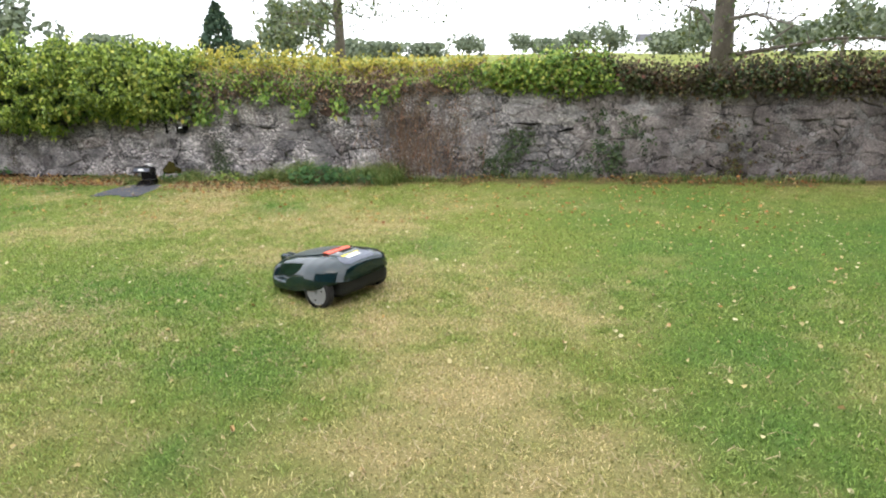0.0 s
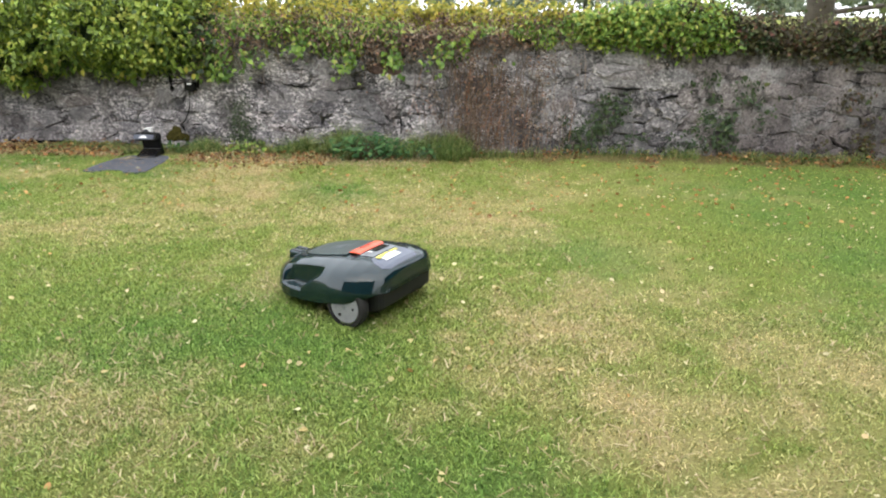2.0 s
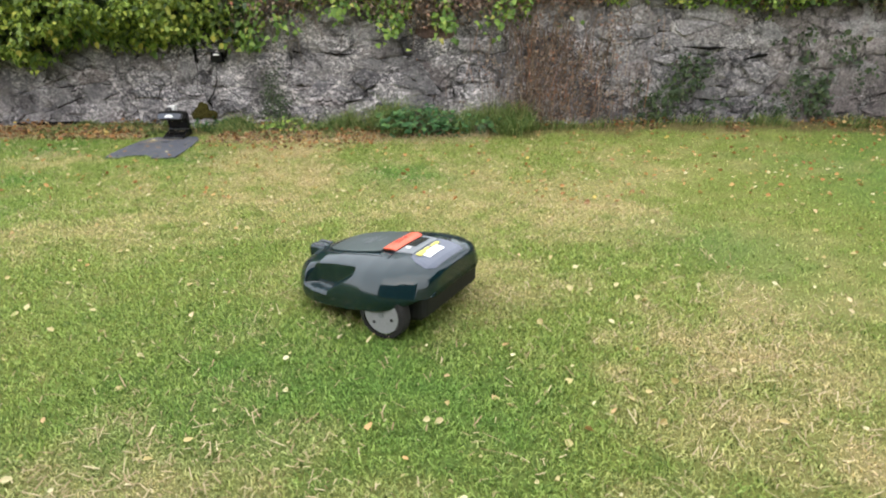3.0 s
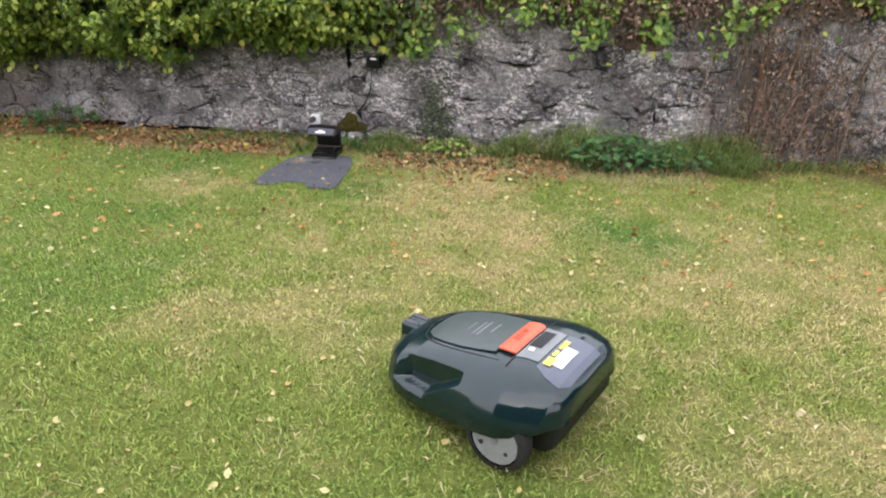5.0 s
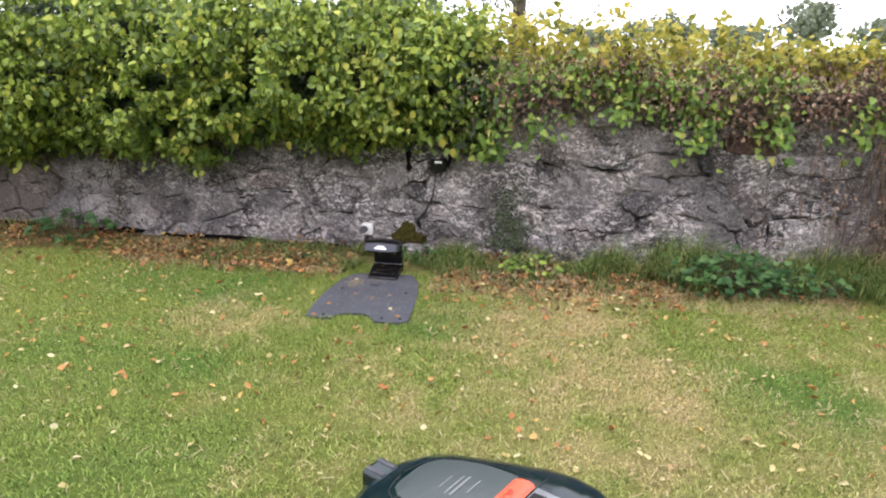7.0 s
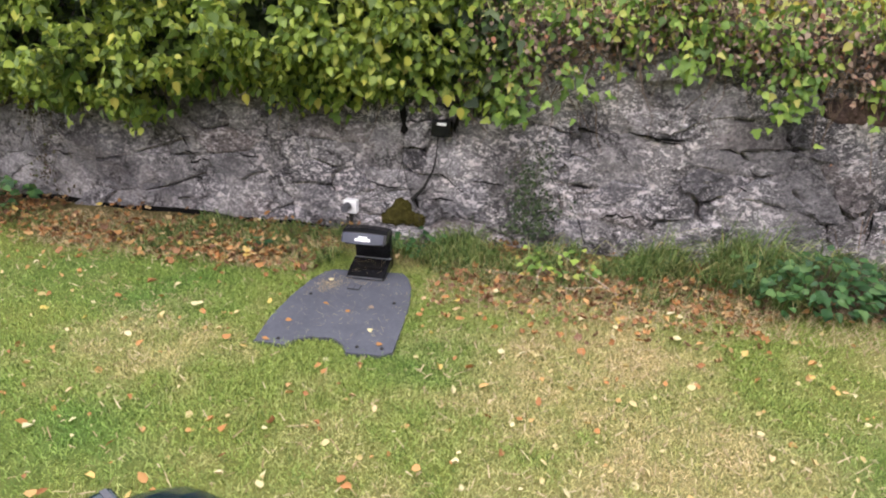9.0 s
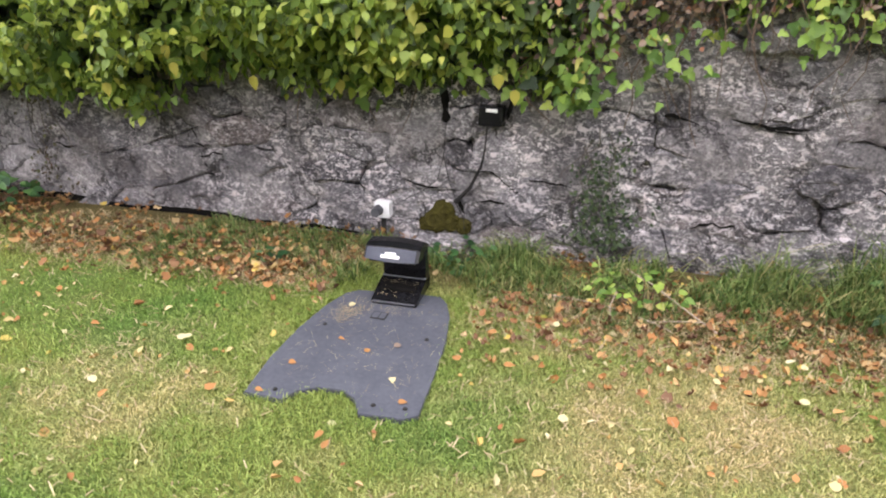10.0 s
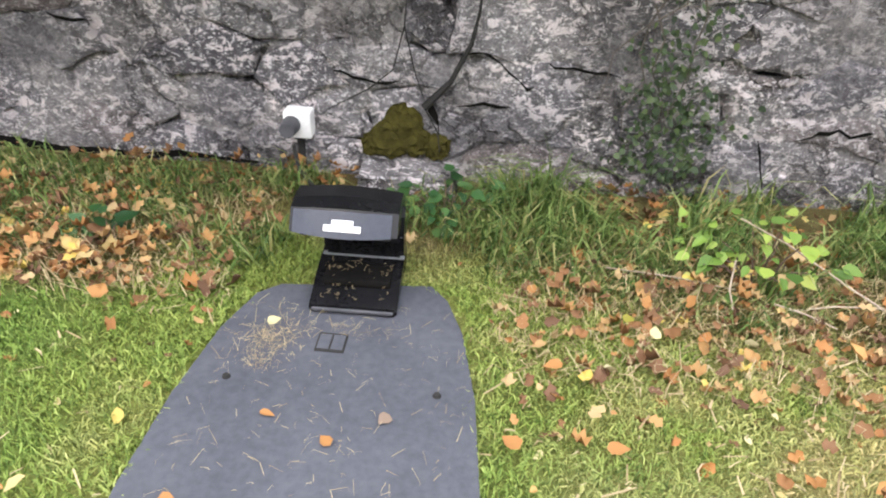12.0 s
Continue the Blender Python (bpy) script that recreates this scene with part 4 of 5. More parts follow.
def litter():
    n = 13000
    p = scatter(n, -4, 8, 2.1, 2.98)
    d, l, s = cover(p[:, 0], p[:, 1])
    near_plate = (p[:, 0] > -0.5) & (p[:, 0] < 0.06) & (p[:, 1] < 2.52)
    drift = np.clip(2.6 * vnoise(p[:, 0], p[:, 1], 0.24, 95) - 0.7, 0.08, 1.3)
    p = p[(rng.random(n) < (s * 0.85 + 0.06) * drift) & ~near_plate]
    half = len(p) // 2
    fallen("leaf_litter", p[:half], 0.022, "litter", "small crumbled brown leaves at the wall foot", 0.03)
    p = p[half:]
    fallen("leaf_litter", p, 0.034, "litter", "brown and orange fallen leaves at the wall foot", 0.05)
    q_ = np.concatenate([np.stack([rng.normal(-1.0, 0.38, 420), rng.normal(2.52, 0.14, 420)], 1), np.stack([rng.normal(-2.0, 0.5, 320), rng.normal(2.55, 0.13, 320)], 1)])
    q_ = q_[(q_[:, 0] < -0.5) & (q_[:, 1] < 2.95)]
    fallen("leaf_litter", q_, 0.036, "litter", "brown and tan leaves drifted below the hedge", 0.05)
    q_ = np.stack([rng.uniform(0.1, 1.6, 520), rng.normal(2.32, 0.16, 520)], 1)
    fallen("leaf_litter", q_, 0.03, "litter", "brown leaves strewn over the grass beside the plate", 0.035)
    p = np.concatenate([scatter(2600, -2.2, -0.5, 2.3, 2.85), scatter(4200, 0.08, 2.6, 2.15, 2.75)])
    n = len(p)
    stalks = blades("dry_stalks", np.column_stack([p, ground_height(p[:, 0], p[:, 1]) + 0.012]), np.column_stack([rng.normal(0, 1.8, (n, 2)), np.full(n, -0.1)]), rng.uniform(0.02, 0.07, n), rng.uniform(0.0015, 0.003, n), "straw")
    tagged(stalks, "dry broken stalks among the fallen leaves", "stalks", kind="stuff")
    p = scatter(700, -3, 7, 0.6, 2.5)
    keep = ~((p[:, 0] > -0.5) & (p[:, 0] < 0.1) & (p[:, 1] > 1.6))
    fallen("scattered_leaves", p[keep], 0.032, "orange_litter", "orange birch leaves scattered on the grass")
    p = scatter(4200, -3, 7.5, -4.2, 2.4)
    p = p[rng.random(len(p)) < np.clip((p[:, 1] + 4.2) / 7, 0.10, 0.7)]
    keep = ~((p[:, 0] > -0.5) & (p[:, 0] < 0.1) & (p[:, 1] > 1.6))
    fallen("pale_leaves", p[keep], 0.027, "pale_litter", "pale yellow fallen leaves scattered on the lawn")
    # leaves that lie by themselves beside the mat
    for x, y, c in ((0.16, 2.42, "litter"), (0.13, 1.98, "litter"), (0.37, 2.34, "yellow"), (0.22, 2.2, "litter"), (0.28, 2.0, "litter"), (0.42, 2.3, "pale_litter"), (-0.836, 1.876, "pale_litter"),
                    (-0.866, 1.833, "pale_litter"), (0.828, 2.15, "pale_litter"), (1.235, 2.06, "pale_litter"), (-0.16, 1.52, "litter"), (-0.13, 1.45, "litter"), (-0.6, 1.6, "litter"), (0.5, 1.75, "pale_litter")):
        a = rng.random() * math.tau
        ob = leaves("fallen_leaf", [(x, y, 0.03)], [(math.cos(a), math.sin(a), 0.1)], [(0.1, -0.2, 1)], 0.042, c, kind="")
        tagged(ob, "curled fallen birch leaf on the grass", "leaf", "single fallen leaves")


# ---- charging station and its mat ----
def station_mat():
    mat = tagged(new("station_mat"), "dark grey plastic ground plate with a notched front", "ground plate")
    part("plate", prism(PLATE, -0.01, 0.013, 0.003), "mat", mat)
    badge = part("badge", block(-0.275, -0.215, 2.19, 2.245, 0.010, 0.016, 0.002), "tyre", mat, "raised square badge")
    for x in (-0.271, -0.243):
        part("badge_bar", block(x, x + 0.024, 2.196, 2.239, 0.0145, 0.0175, 0.001), "mat", badge)
    for x, y in ((-0.40, 1.68), (-0.07, 1.69), (0.03, 1.70), (-0.02, 2.1), (-0.42, 2.1)):
        bm = bmesh.new()
        bmesh.ops.create_cone(bm, cap_ends=True, segments=10, radius1=0.009, radius2=0.006, depth=0.006, matrix=Matrix.Translation((x, y, 0.015)))
        part("screw", bm, "tyre", mat)
    # dried clippings and bits of leaf on it
    n = 260
    p = np.concatenate([np.stack([rng.normal(-0.37, 0.032, 260), rng.normal(2.20, 0.04, 260)], 1), scatter(230, -0.46, 0.03, 1.72, 2.35), np.stack([rng.uniform(-0.33, -0.08, 60), rng.normal(2.262, 0.012, 60)], 1)])
    n = len(p)
    a = rng.random(n) * math.tau
    at = np.stack([p[:, 0], p[:, 1], np.full(n, 0.0155)], 1)
    lean = np.stack([np.cos(a) * 3, np.sin(a) * 3, np.full(n, -0.4)], 1)
    c = blades("clippings", at, lean, rng.uniform(0.008, 0.032, n), 0.0009, "straw")
    tagged(c, "dry grass clippings on the ground plate", "clippings", kind="stuff")
    for x, y, c in ((-0.43, 1.83, "litter"), (-0.19, 1.96, "litter"), (-0.06, 1.84, "pale_litter"), (-0.39, 2.26, "pale_litter"), (-0.33, 2.02, "litter"), (0.0, 1.72, "litter"), (-0.10, 2.04, "dry"), (-0.46, 1.66, "litter")):
        a = rng.random() * math.tau
        ob = leaves("fallen_leaf", [(x, y, 0.018)], [(math.cos(a), math.sin(a), 0.1)], [(0.1, -0.2, 1)], 0.030, c, kind="")
        tagged(ob, "small dry leaf on the grey ground plate", "leaf", "leaves on the plate")


def charging_station():
    st = tagged(new("charging_station"), "black plastic mower charging station with a hooded head", "charging station")
    # lower tray with a sloping tongue
    bm = bmesh.new()
    prof = [(-0.10, 0.0), (-0.10, 0.018), (-0.02, 0.045), (0.05, 0.055), (0.11, 0.055), (0.11, 0.0)]
    for x in (-0.095, 0.095):
        bm.faces.new([bm.verts.new((x, y, z)) for y, z in prof])
    bm.verts.ensure_lookup_table()
    k = len(prof)
    for i in range(k):
        j = (i + 1) % k
        bm.faces.new((bm.verts[i], bm.verts[j], bm.verts[k + j], bm.verts[k + i]))
    bmesh.ops.bevel(bm, geom=bm.edges[:], offset=0.005, segments=2, affect="EDGES")
    tray = part("tray", bm, "black", st, "glossy sloping tray")
    part("tray_lip", block(-0.088, 0.088, -0.104, -0.097, 0.008, 0.015, 0.003), "slate", tray)
    part("brush_mat", block(-0.075, 0.075, -0.050, 0.022, 0.036, 0.0545, 0.008), "near_black", tray, "dirty rubber pad")
    bm = bmesh.new()
    prof = [(0.035, 0.03), (0.025, 0.12), (0.03, 0.175), (0.07, 0.195), (0.09, 0.12), (0.10, 0.0), (0.05, 0.0)]
    for x in (-0.085, 0.095):
        bm.faces.new([bm.verts.new((x, y, z)) for y, z in prof])
    bm.verts.ensure_lookup_table()
    k = len(prof)
    for i in range(k):
        j = (i + 1) % k
        bm.faces.new((bm.verts[i], bm.verts[j], bm.verts[k + j], bm.verts[k + i]))
    bmesh.ops.bevel(bm, geom=bm.edges[:], offset=0.008, segments=2, affect="EDGES")
    column = part("column", bm, "black", st)
    for x in (-0.045, 0.05):
        bm = bmesh.new()
        bmesh.ops.create_uvsphere(bm, u_segments=8, v_segments=5, radius=0.005, matrix=Matrix.Translation((x, 0.028, 0.135)))
        part("contact", bm, "chrome", column)
    part("seam", block(-0.0865, 0.0965, 0.0265, 0.04, 0.066, 0.069), "grey_plastic", column)
    # head: a hood with a bowed sloping front
    bm = bmesh.new()
    secs = []
    for i in range(9):
        u = i / 8
        x = -0.135 + 0.225 * u
        bow = 0.018 * (1 - (2 * u - 1) ** 2)
        secs.append([bm.verts.new((x, y, z)) for y, z in ((-0.056 - bow, 0.176), (-0.026 - bow * 0.6, 0.216 + bow * 0.5), (0.0, 0.224 + bow * 0.6), (0.055, 0.222 + bow * 0.5), (0.09, 0.20), (0.092, 0.160))])
    for s0, s1 in zip(secs, secs[1:]):
        for i in range(6):
            bm.faces.new((s0[i], s1[i], s1[(i + 1) % 6], s0[(i + 1) % 6]))
    bm.faces.new(secs[0])
    bm.faces.new(secs[-1][::-1])
    bmesh.ops.bevel(bm, geom=[e for e in bm.edges if len(e.link_faces) == 2 and e.calc_face_angle(0) > 0.5], offset=0.006, segments=2, affect="EDGES")
    hood = part("hood", bm, "black", st)
    bm = bmesh.new()
    rows = []
    for i in range(9):
        u = i / 8
        x = -0.128 + 0.205 * u
        w = (x + 0.135) / 0.225
        bow = 0.018 * (1 - (2 * w - 1) ** 2)
        rows.append([bm.verts.new((x, y, z)) for y, z in ((-0.0595 - bow, 0.178), (-0.0315 - bow * 0.62, 0.215 + bow * 0.45))])
    for r0, r1 in zip(rows, rows[1:]):
        bm.faces.new((r0[0], r1[0], r1[1], r0[1]))
    bmesh.ops.solidify(bm, geom=bm.faces[:], thickness=0.003)
    panel = part("front_panel", bm, "panel", hood, "blue-grey bowed front panel")
    lab = block(-0.038, 0.038, -0.001, 0.001, -0.011, 0.002)
    block(-0.022, 0.022, -0.001, 0.001, 0.0022, 0.013, bm=lab)
    ob = part("printed_mark", lab, "white", panel, "white printed mark")
    ob.matrix_basis = pose(-0.022, -0.0645, 0.200, -37, 0, 0)
    part("under_slot", block(-0.118, 0.076, -0.048, 0.04, 0.160, 0.180, 0.006), "tyre", hood)
    st.matrix_basis = pose(-0.222, 2.41, 0.0125, 0, 0, 1)
    k = 90
    p = np.stack([rng.uniform(-0.075, 0.075, k), rng.uniform(-0.085, 0.02, k)], 1)
    z = np.interp(p[:, 1], [-0.10, -0.02, 0.05], [0.02, 0.056, 0.06])
    bits = blades("grass_bits", np.column_stack([p, z]) + (-0.222, 2.41, 0.0135), np.column_stack([rng.normal(0, 3, (k, 2)), np.full(k, -0.35)]), rng.uniform(0.004, 0.011, k), 0.0012, "straw")
    tagged(bits, "dry grass bits on the black tray", "clippings", kind="stuff")
    bm = tube([(-0.2, 2.5, 0.05), (-0.25, 2.62, 0.06), (-0.4, 2.76, 0.05), (-0.48, 2.87, 0.06), (-0.5, 2.9, 0.12)], [0.006] * 5, 6)
    tagged(part("power_cable", bm, "tyre"), "black power cable from station to socket", "cable")


def wall_fittings():
    so = tagged(new("outdoor_socket"), "white outdoor socket box with a dark grey plug", "socket")
    part("box", block(-0.535, -0.455, 2.93, 2.985, 0.125, 0.205, 0.008), "white", so)
    bm = bmesh.new()
    bmesh.ops.create_cone(bm, cap_ends=True, segments=16, radius1=0.026, radius2=0.022, depth=0.05, matrix=pose(-0.51, 2.905, 0.168, 90, 0, 0))
    part("plug", bm, "slate", so, "dark round plug")
    part("stake", block(-0.505, -0.485, 2.95, 2.97, 0.0, 0.13, 0.004), "tyre", so)
    bx = tagged(new("transformer_box"), "small black box hung in a gap of the wall", "transformer")
    part("case", block(-0.035, 0.075, 2.93, 3.0, 0.61, 0.70, 0.012), "black", bx)
    part("label_plate", block(0.0, 0.05, 2.926, 2.931, 0.675, 0.69, 0.001), "white", bx, "pale label")
    bm = tube([(0.0, 2.965, 0.61), (-0.005, 2.968, 0.5), (-0.02, 2.97, 0.42), (-0.07, 2.972, 0.31), (-0.14, 2.975, 0.23)], [0.003, 0.004, 0.006, 0.008, 0.012], 6)
    for pts in ([(-0.02, 2.97, 0.42), (-0.035, 2.972, 0.37), (-0.06, 2.975, 0.33)], [(-0.19, 2.975, 0.6), (-0.2, 2.975, 0.45), (-0.17, 2.975, 0.33), (-0.14, 2.975, 0.25)], [(-0.2, 2.975, 0.45), (-0.23, 2.975, 0.33), (-0.3, 2.975, 0.27), (-0.42, 2.975, 0.2)], [(-0.14, 2.975, 0.23), (-0.10, 2.975, 0.16), (-0.09, 2.97, 0.1)]):
        tube(pts, [0.0022, 0.002, 0.0018, 0.0014][:len(pts)], 5, bm)
    tagged(part("old_stem", bm, "tyre"), "dark old ivy stem with its cable on the stones", "stem")
    # the gaps between stones beside the box
    for outline in ([(-0.222, 0.745), (-0.205, 0.765), (-0.186, 0.75), (-0.178, 0.70), (-0.19, 0.66), (-0.172, 0.625), (-0.19, 0.60), (-0.215, 0.612), (-0.206, 0.66), (-0.216, 0.70)],
                    [(0.078, 0.66), (0.09, 0.70), (0.104, 0.745), (0.112, 0.72), (0.10, 0.67), (0.088, 0.635)],
                    [(-0.04, 0.612), (0.0, 0.60), (0.07, 0.604), (0.078, 0.62), (0.02, 0.622), (-0.045, 0.63)]):
        bm = prism([(x, -z) for x, z in outline], 0.0, 0.06)
        bmesh.ops.transform(bm, matrix=Matrix.Translation((0, 3.04, 0)) @ Matrix.Rotation(radians(90), 4, "X") @ Matrix.Diagonal((1, -1, 1, 1)), verts=bm.verts)
        part("gap", bm, "near_black", wall, "deep dark gap")
    # moss, and a flat stone below it
    bm = bmesh.new()
    for x, z, r in ((-0.20, 0.17, 0.055), (-0.24, 0.12, 0.06), (-0.29, 0.10, 0.035), (-0.17, 0.12, 0.05), (-0.10, 0.105, 0.04), (-0.21, 0.20, 0.03)):
        bmesh.ops.create_icosphere(bm, subdivisions=3, radius=r, matrix=Matrix.Translation((x, 2.99, z)) @ Matrix.Diagonal((1, 0.45, 1, 1)))
    for v in bm.verts:
        v.co += Vector(rng.normal(0, 0.0035, 3))
    tagged(part("moss", bm, "moss"), "dark olive moss cushion on the wall", "moss")
    bm = block(-0.32, -0.03, 2.86, 3.0, -0.02, 0.06, 0.012)
    for v in bm.verts:
        v.co += Vector(rng.normal(0, 0.005, 3))
    tagged(part("flat_stone", bm, "stone"), "flat grey stone at the foot of the wall", "stone")
    # a flat dark strip along the foot of the wall's left part
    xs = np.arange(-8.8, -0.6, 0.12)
    flat_strip([(x, 0.012 + 0.012 * math.sin(7 * x) + rng.normal(0, 0.005)) for x in xs], [0.006 + (0.012 + 0.026 * rng.random()) * min(1, (-0.6 - x) * 2) for x in xs])


# ---- twigs ----
def twigs():
    for pts, r in (([(1.0, 2.42, 0.03), (0.9, 2.5, 0.06), (0.76, 2.58, 0.12), (0.66, 2.63, 0.15)], 0.005), ([(0.95, 2.45, 0.05), (0.86, 2.47, 0.03), (0.75, 2.45, 0.02)], 0.004),
                   ([(0.62, 2.42, 0.02), (0.61, 2.46, 0.06), (0.63, 2.52, 0.1)], 0.004), ([(0.72, 2.46, 0.03), (0.78, 2.43, 0.03), (0.84, 2.40, 0.02)], 0.004),
                   ([(0.35, 2.55, 0.03), (0.5, 2.52, 0.04), (0.66, 2.5, 0.03)], 0.003)):
        tagged(part("twig", tube(pts, [0.65 * r * (1 - 0.15 * i) for i in range(len(pts))], 6), "twig"), "pale dry twig lying in the leaf litter", "twig", "dry twigs")


# ---- the mower ----
# stations along the shell: place, half width, half width of the deck, deck height, shoulder height, skirt height
SHELL = {
    "x": [-0.345, -0.335, -0.30, -0.24, -0.17, -0.08, 0.02, 0.12, 0.20, 0.27, 0.32, 0.355, 0.38],
    "wide": [0.165, 0.205, 0.252, 0.280, 0.290, 0.285, 0.268, 0.252, 0.243, 0.222, 0.188, 0.145, 0.080],
    "deck": [0.110, 0.140, 0.165, 0.178, 0.180, 0.178, 0.172, 0.162, 0.148, 0.122, 0.092, 0.060, 0.025],
    "high": [0.254, 0.268, 0.283, 0.292, 0.293, 0.286, 0.272, 0.254, 0.236, 0.216, 0.196, 0.177, 0.148],
    "shoulder": [0.222, 0.233, 0.243, 0.248, 0.246, 0.237, 0.221, 0.201, 0.186, 0.169, 0.153, 0.136, 0.117],
    "skirt": [0.198, 0.188, 0.172, 0.146, 0.122, 0.104, 0.076, 0.060, 0.054, 0.052, 0.055, 0.062, 0.075],
}


def step_up(v, a, b):
    u = np.clip((v - a) / (b - a), 0, 1)
    return u * u * (3 - 2 * u)


@functools.lru_cache(maxsize=None)
def half_section(x):
    """The shell's outline from the middle of its top down to the edge of its skirt, as y and z."""
    at = {k: float(np.interp(x, SHELL["x"], v)) for k, v in SHELL.items()}
    w = at["wide"] + 0.010 * math.exp(-((x + 0.13) / 0.13) ** 2)
    zs, b = at["shoulder"], at["skirt"]
    ctrl = np.array([(0, at["high"] + 0.004), (at["deck"] * 0.55, at["high"] + 0.003), (at["deck"], at["high"] - 0.004), (w * 0.90, zs + 0.012), (w, zs - 0.05), (w + 0.003, (zs + b) / 2 - 0.03), (w - 0.006, b)])
    pts = []
    for k in range(1, len(ctrl) - 1):
        p0 = ctrl[0] if k == 1 else (ctrl[k - 1] + ctrl[k]) / 2
        p2 = ctrl[-1] if k == len(ctrl) - 2 else (ctrl[k] + ctrl[k + 1]) / 2
        for u in np.linspace(0, 1, 13)[0 if k == 1 else 1:]:
            pts.append((1 - u) ** 2 * p0 + 2 * u * (1 - u) * ctrl[k] + u * u * p2)
    pts = np.array(pts)
    # the pocket ahead of the wheel arch: cut back to an inner wall above a ledge
    y, z = pts[:, 0], pts[:, 1]
    back = -0.02 + 0.14 * np.clip((0.225 - z) / 0.10, 0, 1)
    cut = step_up(x, back, back + 0.012) * (1 - step_up(x, 0.205, 0.285)) * step_up(z, 0.108, 0.122)
    pts[:, 0] = y - cut * np.maximum(0, y - (at["wide"] - 0.052))
    return pts


def deck(x, y):
    """The height of the shell at a place on its top."""
    p = half_section(float(x))
    return float(np.interp(abs(y), p[:40, 0], p[:40, 1]))


def draped(outline_rows, thick, material, name, parent, label=""):
    """A panel that lies on the shell: rows of (x, half width), raised a little."""
    bm = bmesh.new()
    rows = []
    for x, y0, y1, up in outline_rows:
        rows.append([bm.verts.new((x, y0 + (y1 - y0) * i / 12, deck(x, y0 + (y1 - y0) * i / 12) + up)) for i in range(13)])
    for r0, r1 in zip(rows, rows[1:]):
        for i in range(12):
            bm.faces.new((r0[i], r1[i], r1[i + 1], r0[i + 1]))
    bmesh.ops.recalc_face_normals(bm, faces=bm.faces)
    if sum(f.normal.z for f in bm.faces) < 0:
        bmesh.ops.reverse_faces(bm, faces=bm.faces)
    bmesh.ops.solidify(bm, geom=bm.faces[:], thickness=thick)
    return part(name, bm, material, parent, label, smooth=False)


def robot_mower():
    mower = tagged(new("robot_mower"), "dark green robotic lawn mower with a red stop button", "lawn mower")
    sx = np.concatenate([np.linspace(-0.345, -0.05, 40), np.linspace(-0.045, 0.30, 80), np.linspace(0.305, 0.38, 18)])
    ring = [np.concatenate([half_section(float(x))[::-1] * (-1, 1), half_section(float(x))[1:]]) for x in sx]
    n = len(ring[0])
    verts = np.concatenate([np.column_stack([np.full(n, x), r]) for x, r in zip(sx, ring)])
    q = (np.arange(n - 1)[None, :] + n * np.arange(len(sx) - 1)[:, None]).ravel()
    faces = [tuple(f) for f in np.stack([q, q + 1, q + n + 1, q + n], 1).tolist()] + [tuple(range(n))[::-1], tuple(range(n * (len(sx) - 1), n * len(sx)))]
    shell = raw("shell", verts, faces, "shell", mower, "glossy dark green shell", smooth=True)
    shell.data.polygons[-1].use_smooth = shell.data.polygons[-2].use_smooth = False
    # black rear wall and chassis
    bm = bmesh.new()
    out = [(-0.30, -0.20), (-0.30, 0.20), (-0.10, 0.215), (-0.03, 0.17), (0.24, 0.15), (0.31, 0.10), (0.33, 0.0), (0.31, -0.10), (0.24, -0.15), (-0.03, -0.17), (-0.10, -0.215)]
    prism(out, 0.045, 0.16, 0.0, bm)
    block(-0.328, -0.12, -0.222, 0.222, 0.05, 0.235, 0.045, 5, bm=bm)
    for v in bm.verts:
        if v.co.z < 0.15:
            v.co.z += 0.035 * float(step_up(-v.co.x, 0.2, 0.33)) * (0.15 - v.co.z) / 0.1
    part("chassis", bm, "chassis", mower, "black underbody")
    # deck: hatch, stop button, display, labels
    draped([(0.235, -0.04, 0.04, 0.003), (0.225, -0.075, 0.075, 0.005), (0.19, -0.105, 0.105, 0.006), (0.13, -0.122, 0.122, 0.006), (0.06, -0.13, 0.13, 0.006), (0.0, -0.126, 0.126, 0.006), (-0.06, -0.118, 0.118, 0.007)], 0.004, "hatch", "hatch", mower, "grey-green hinged cover")
    button = draped([(-0.060, -0.098, 0.098, 0.010), (-0.073, -0.102, 0.102, 0.013), (-0.098, -0.104, 0.104, 0.014), (-0.114, -0.102, 0.102, 0.011), (-0.123, -0.098, 0.098, 0.006)], 0.006, "red", "stop_button", mower, "red stop button")
    cu = bpy.data.curves.new("stop_lettering", "FONT")
    cu.body, cu.size, cu.extrude, cu.align_x, cu.align_y = "STOP", 0.034, 0.0006, "CENTER", "CENTER"
    cu.materials.append(M["dark_red"])
    t = new("stop_lettering", cu)
    t.parent = button
    t.matrix_basis = pose(-0.090, 0.0, deck(-0.090, 0) + 0.0145, 0, 1, -90)
    tagged(t, "embossed lettering")
    draped([(-0.126, -0.105, 0.105, 0.002), (-0.16, -0.10, 0.10, 0.003), (-0.20, -0.098, 0.098, 0.003)], 0.003, "grey_plastic", "display_bay", mower, "grey display bay")
    draped([(-0.132, -0.075, 0.03, 0.0055), (-0.172, -0.075, 0.03, 0.0055)], 0.002, "black", "display", mower, "dark glossy display")
    draped([(-0.142, 0.042, 0.06, 0.006), (-0.160, 0.042, 0.06, 0.006)], 0.002, "white", "keypad", mower, "pale keypad mark")
    draped([(-0.205, -0.10, 0.118, 0.002), (-0.25, -0.105, 0.150, 0.002), (-0.30, -0.10, 0.160, 0.002), (-0.322, -0.09, 0.125, 0.002)], 0.002, "panel", "rear_deck", mower, "grey rear deck")
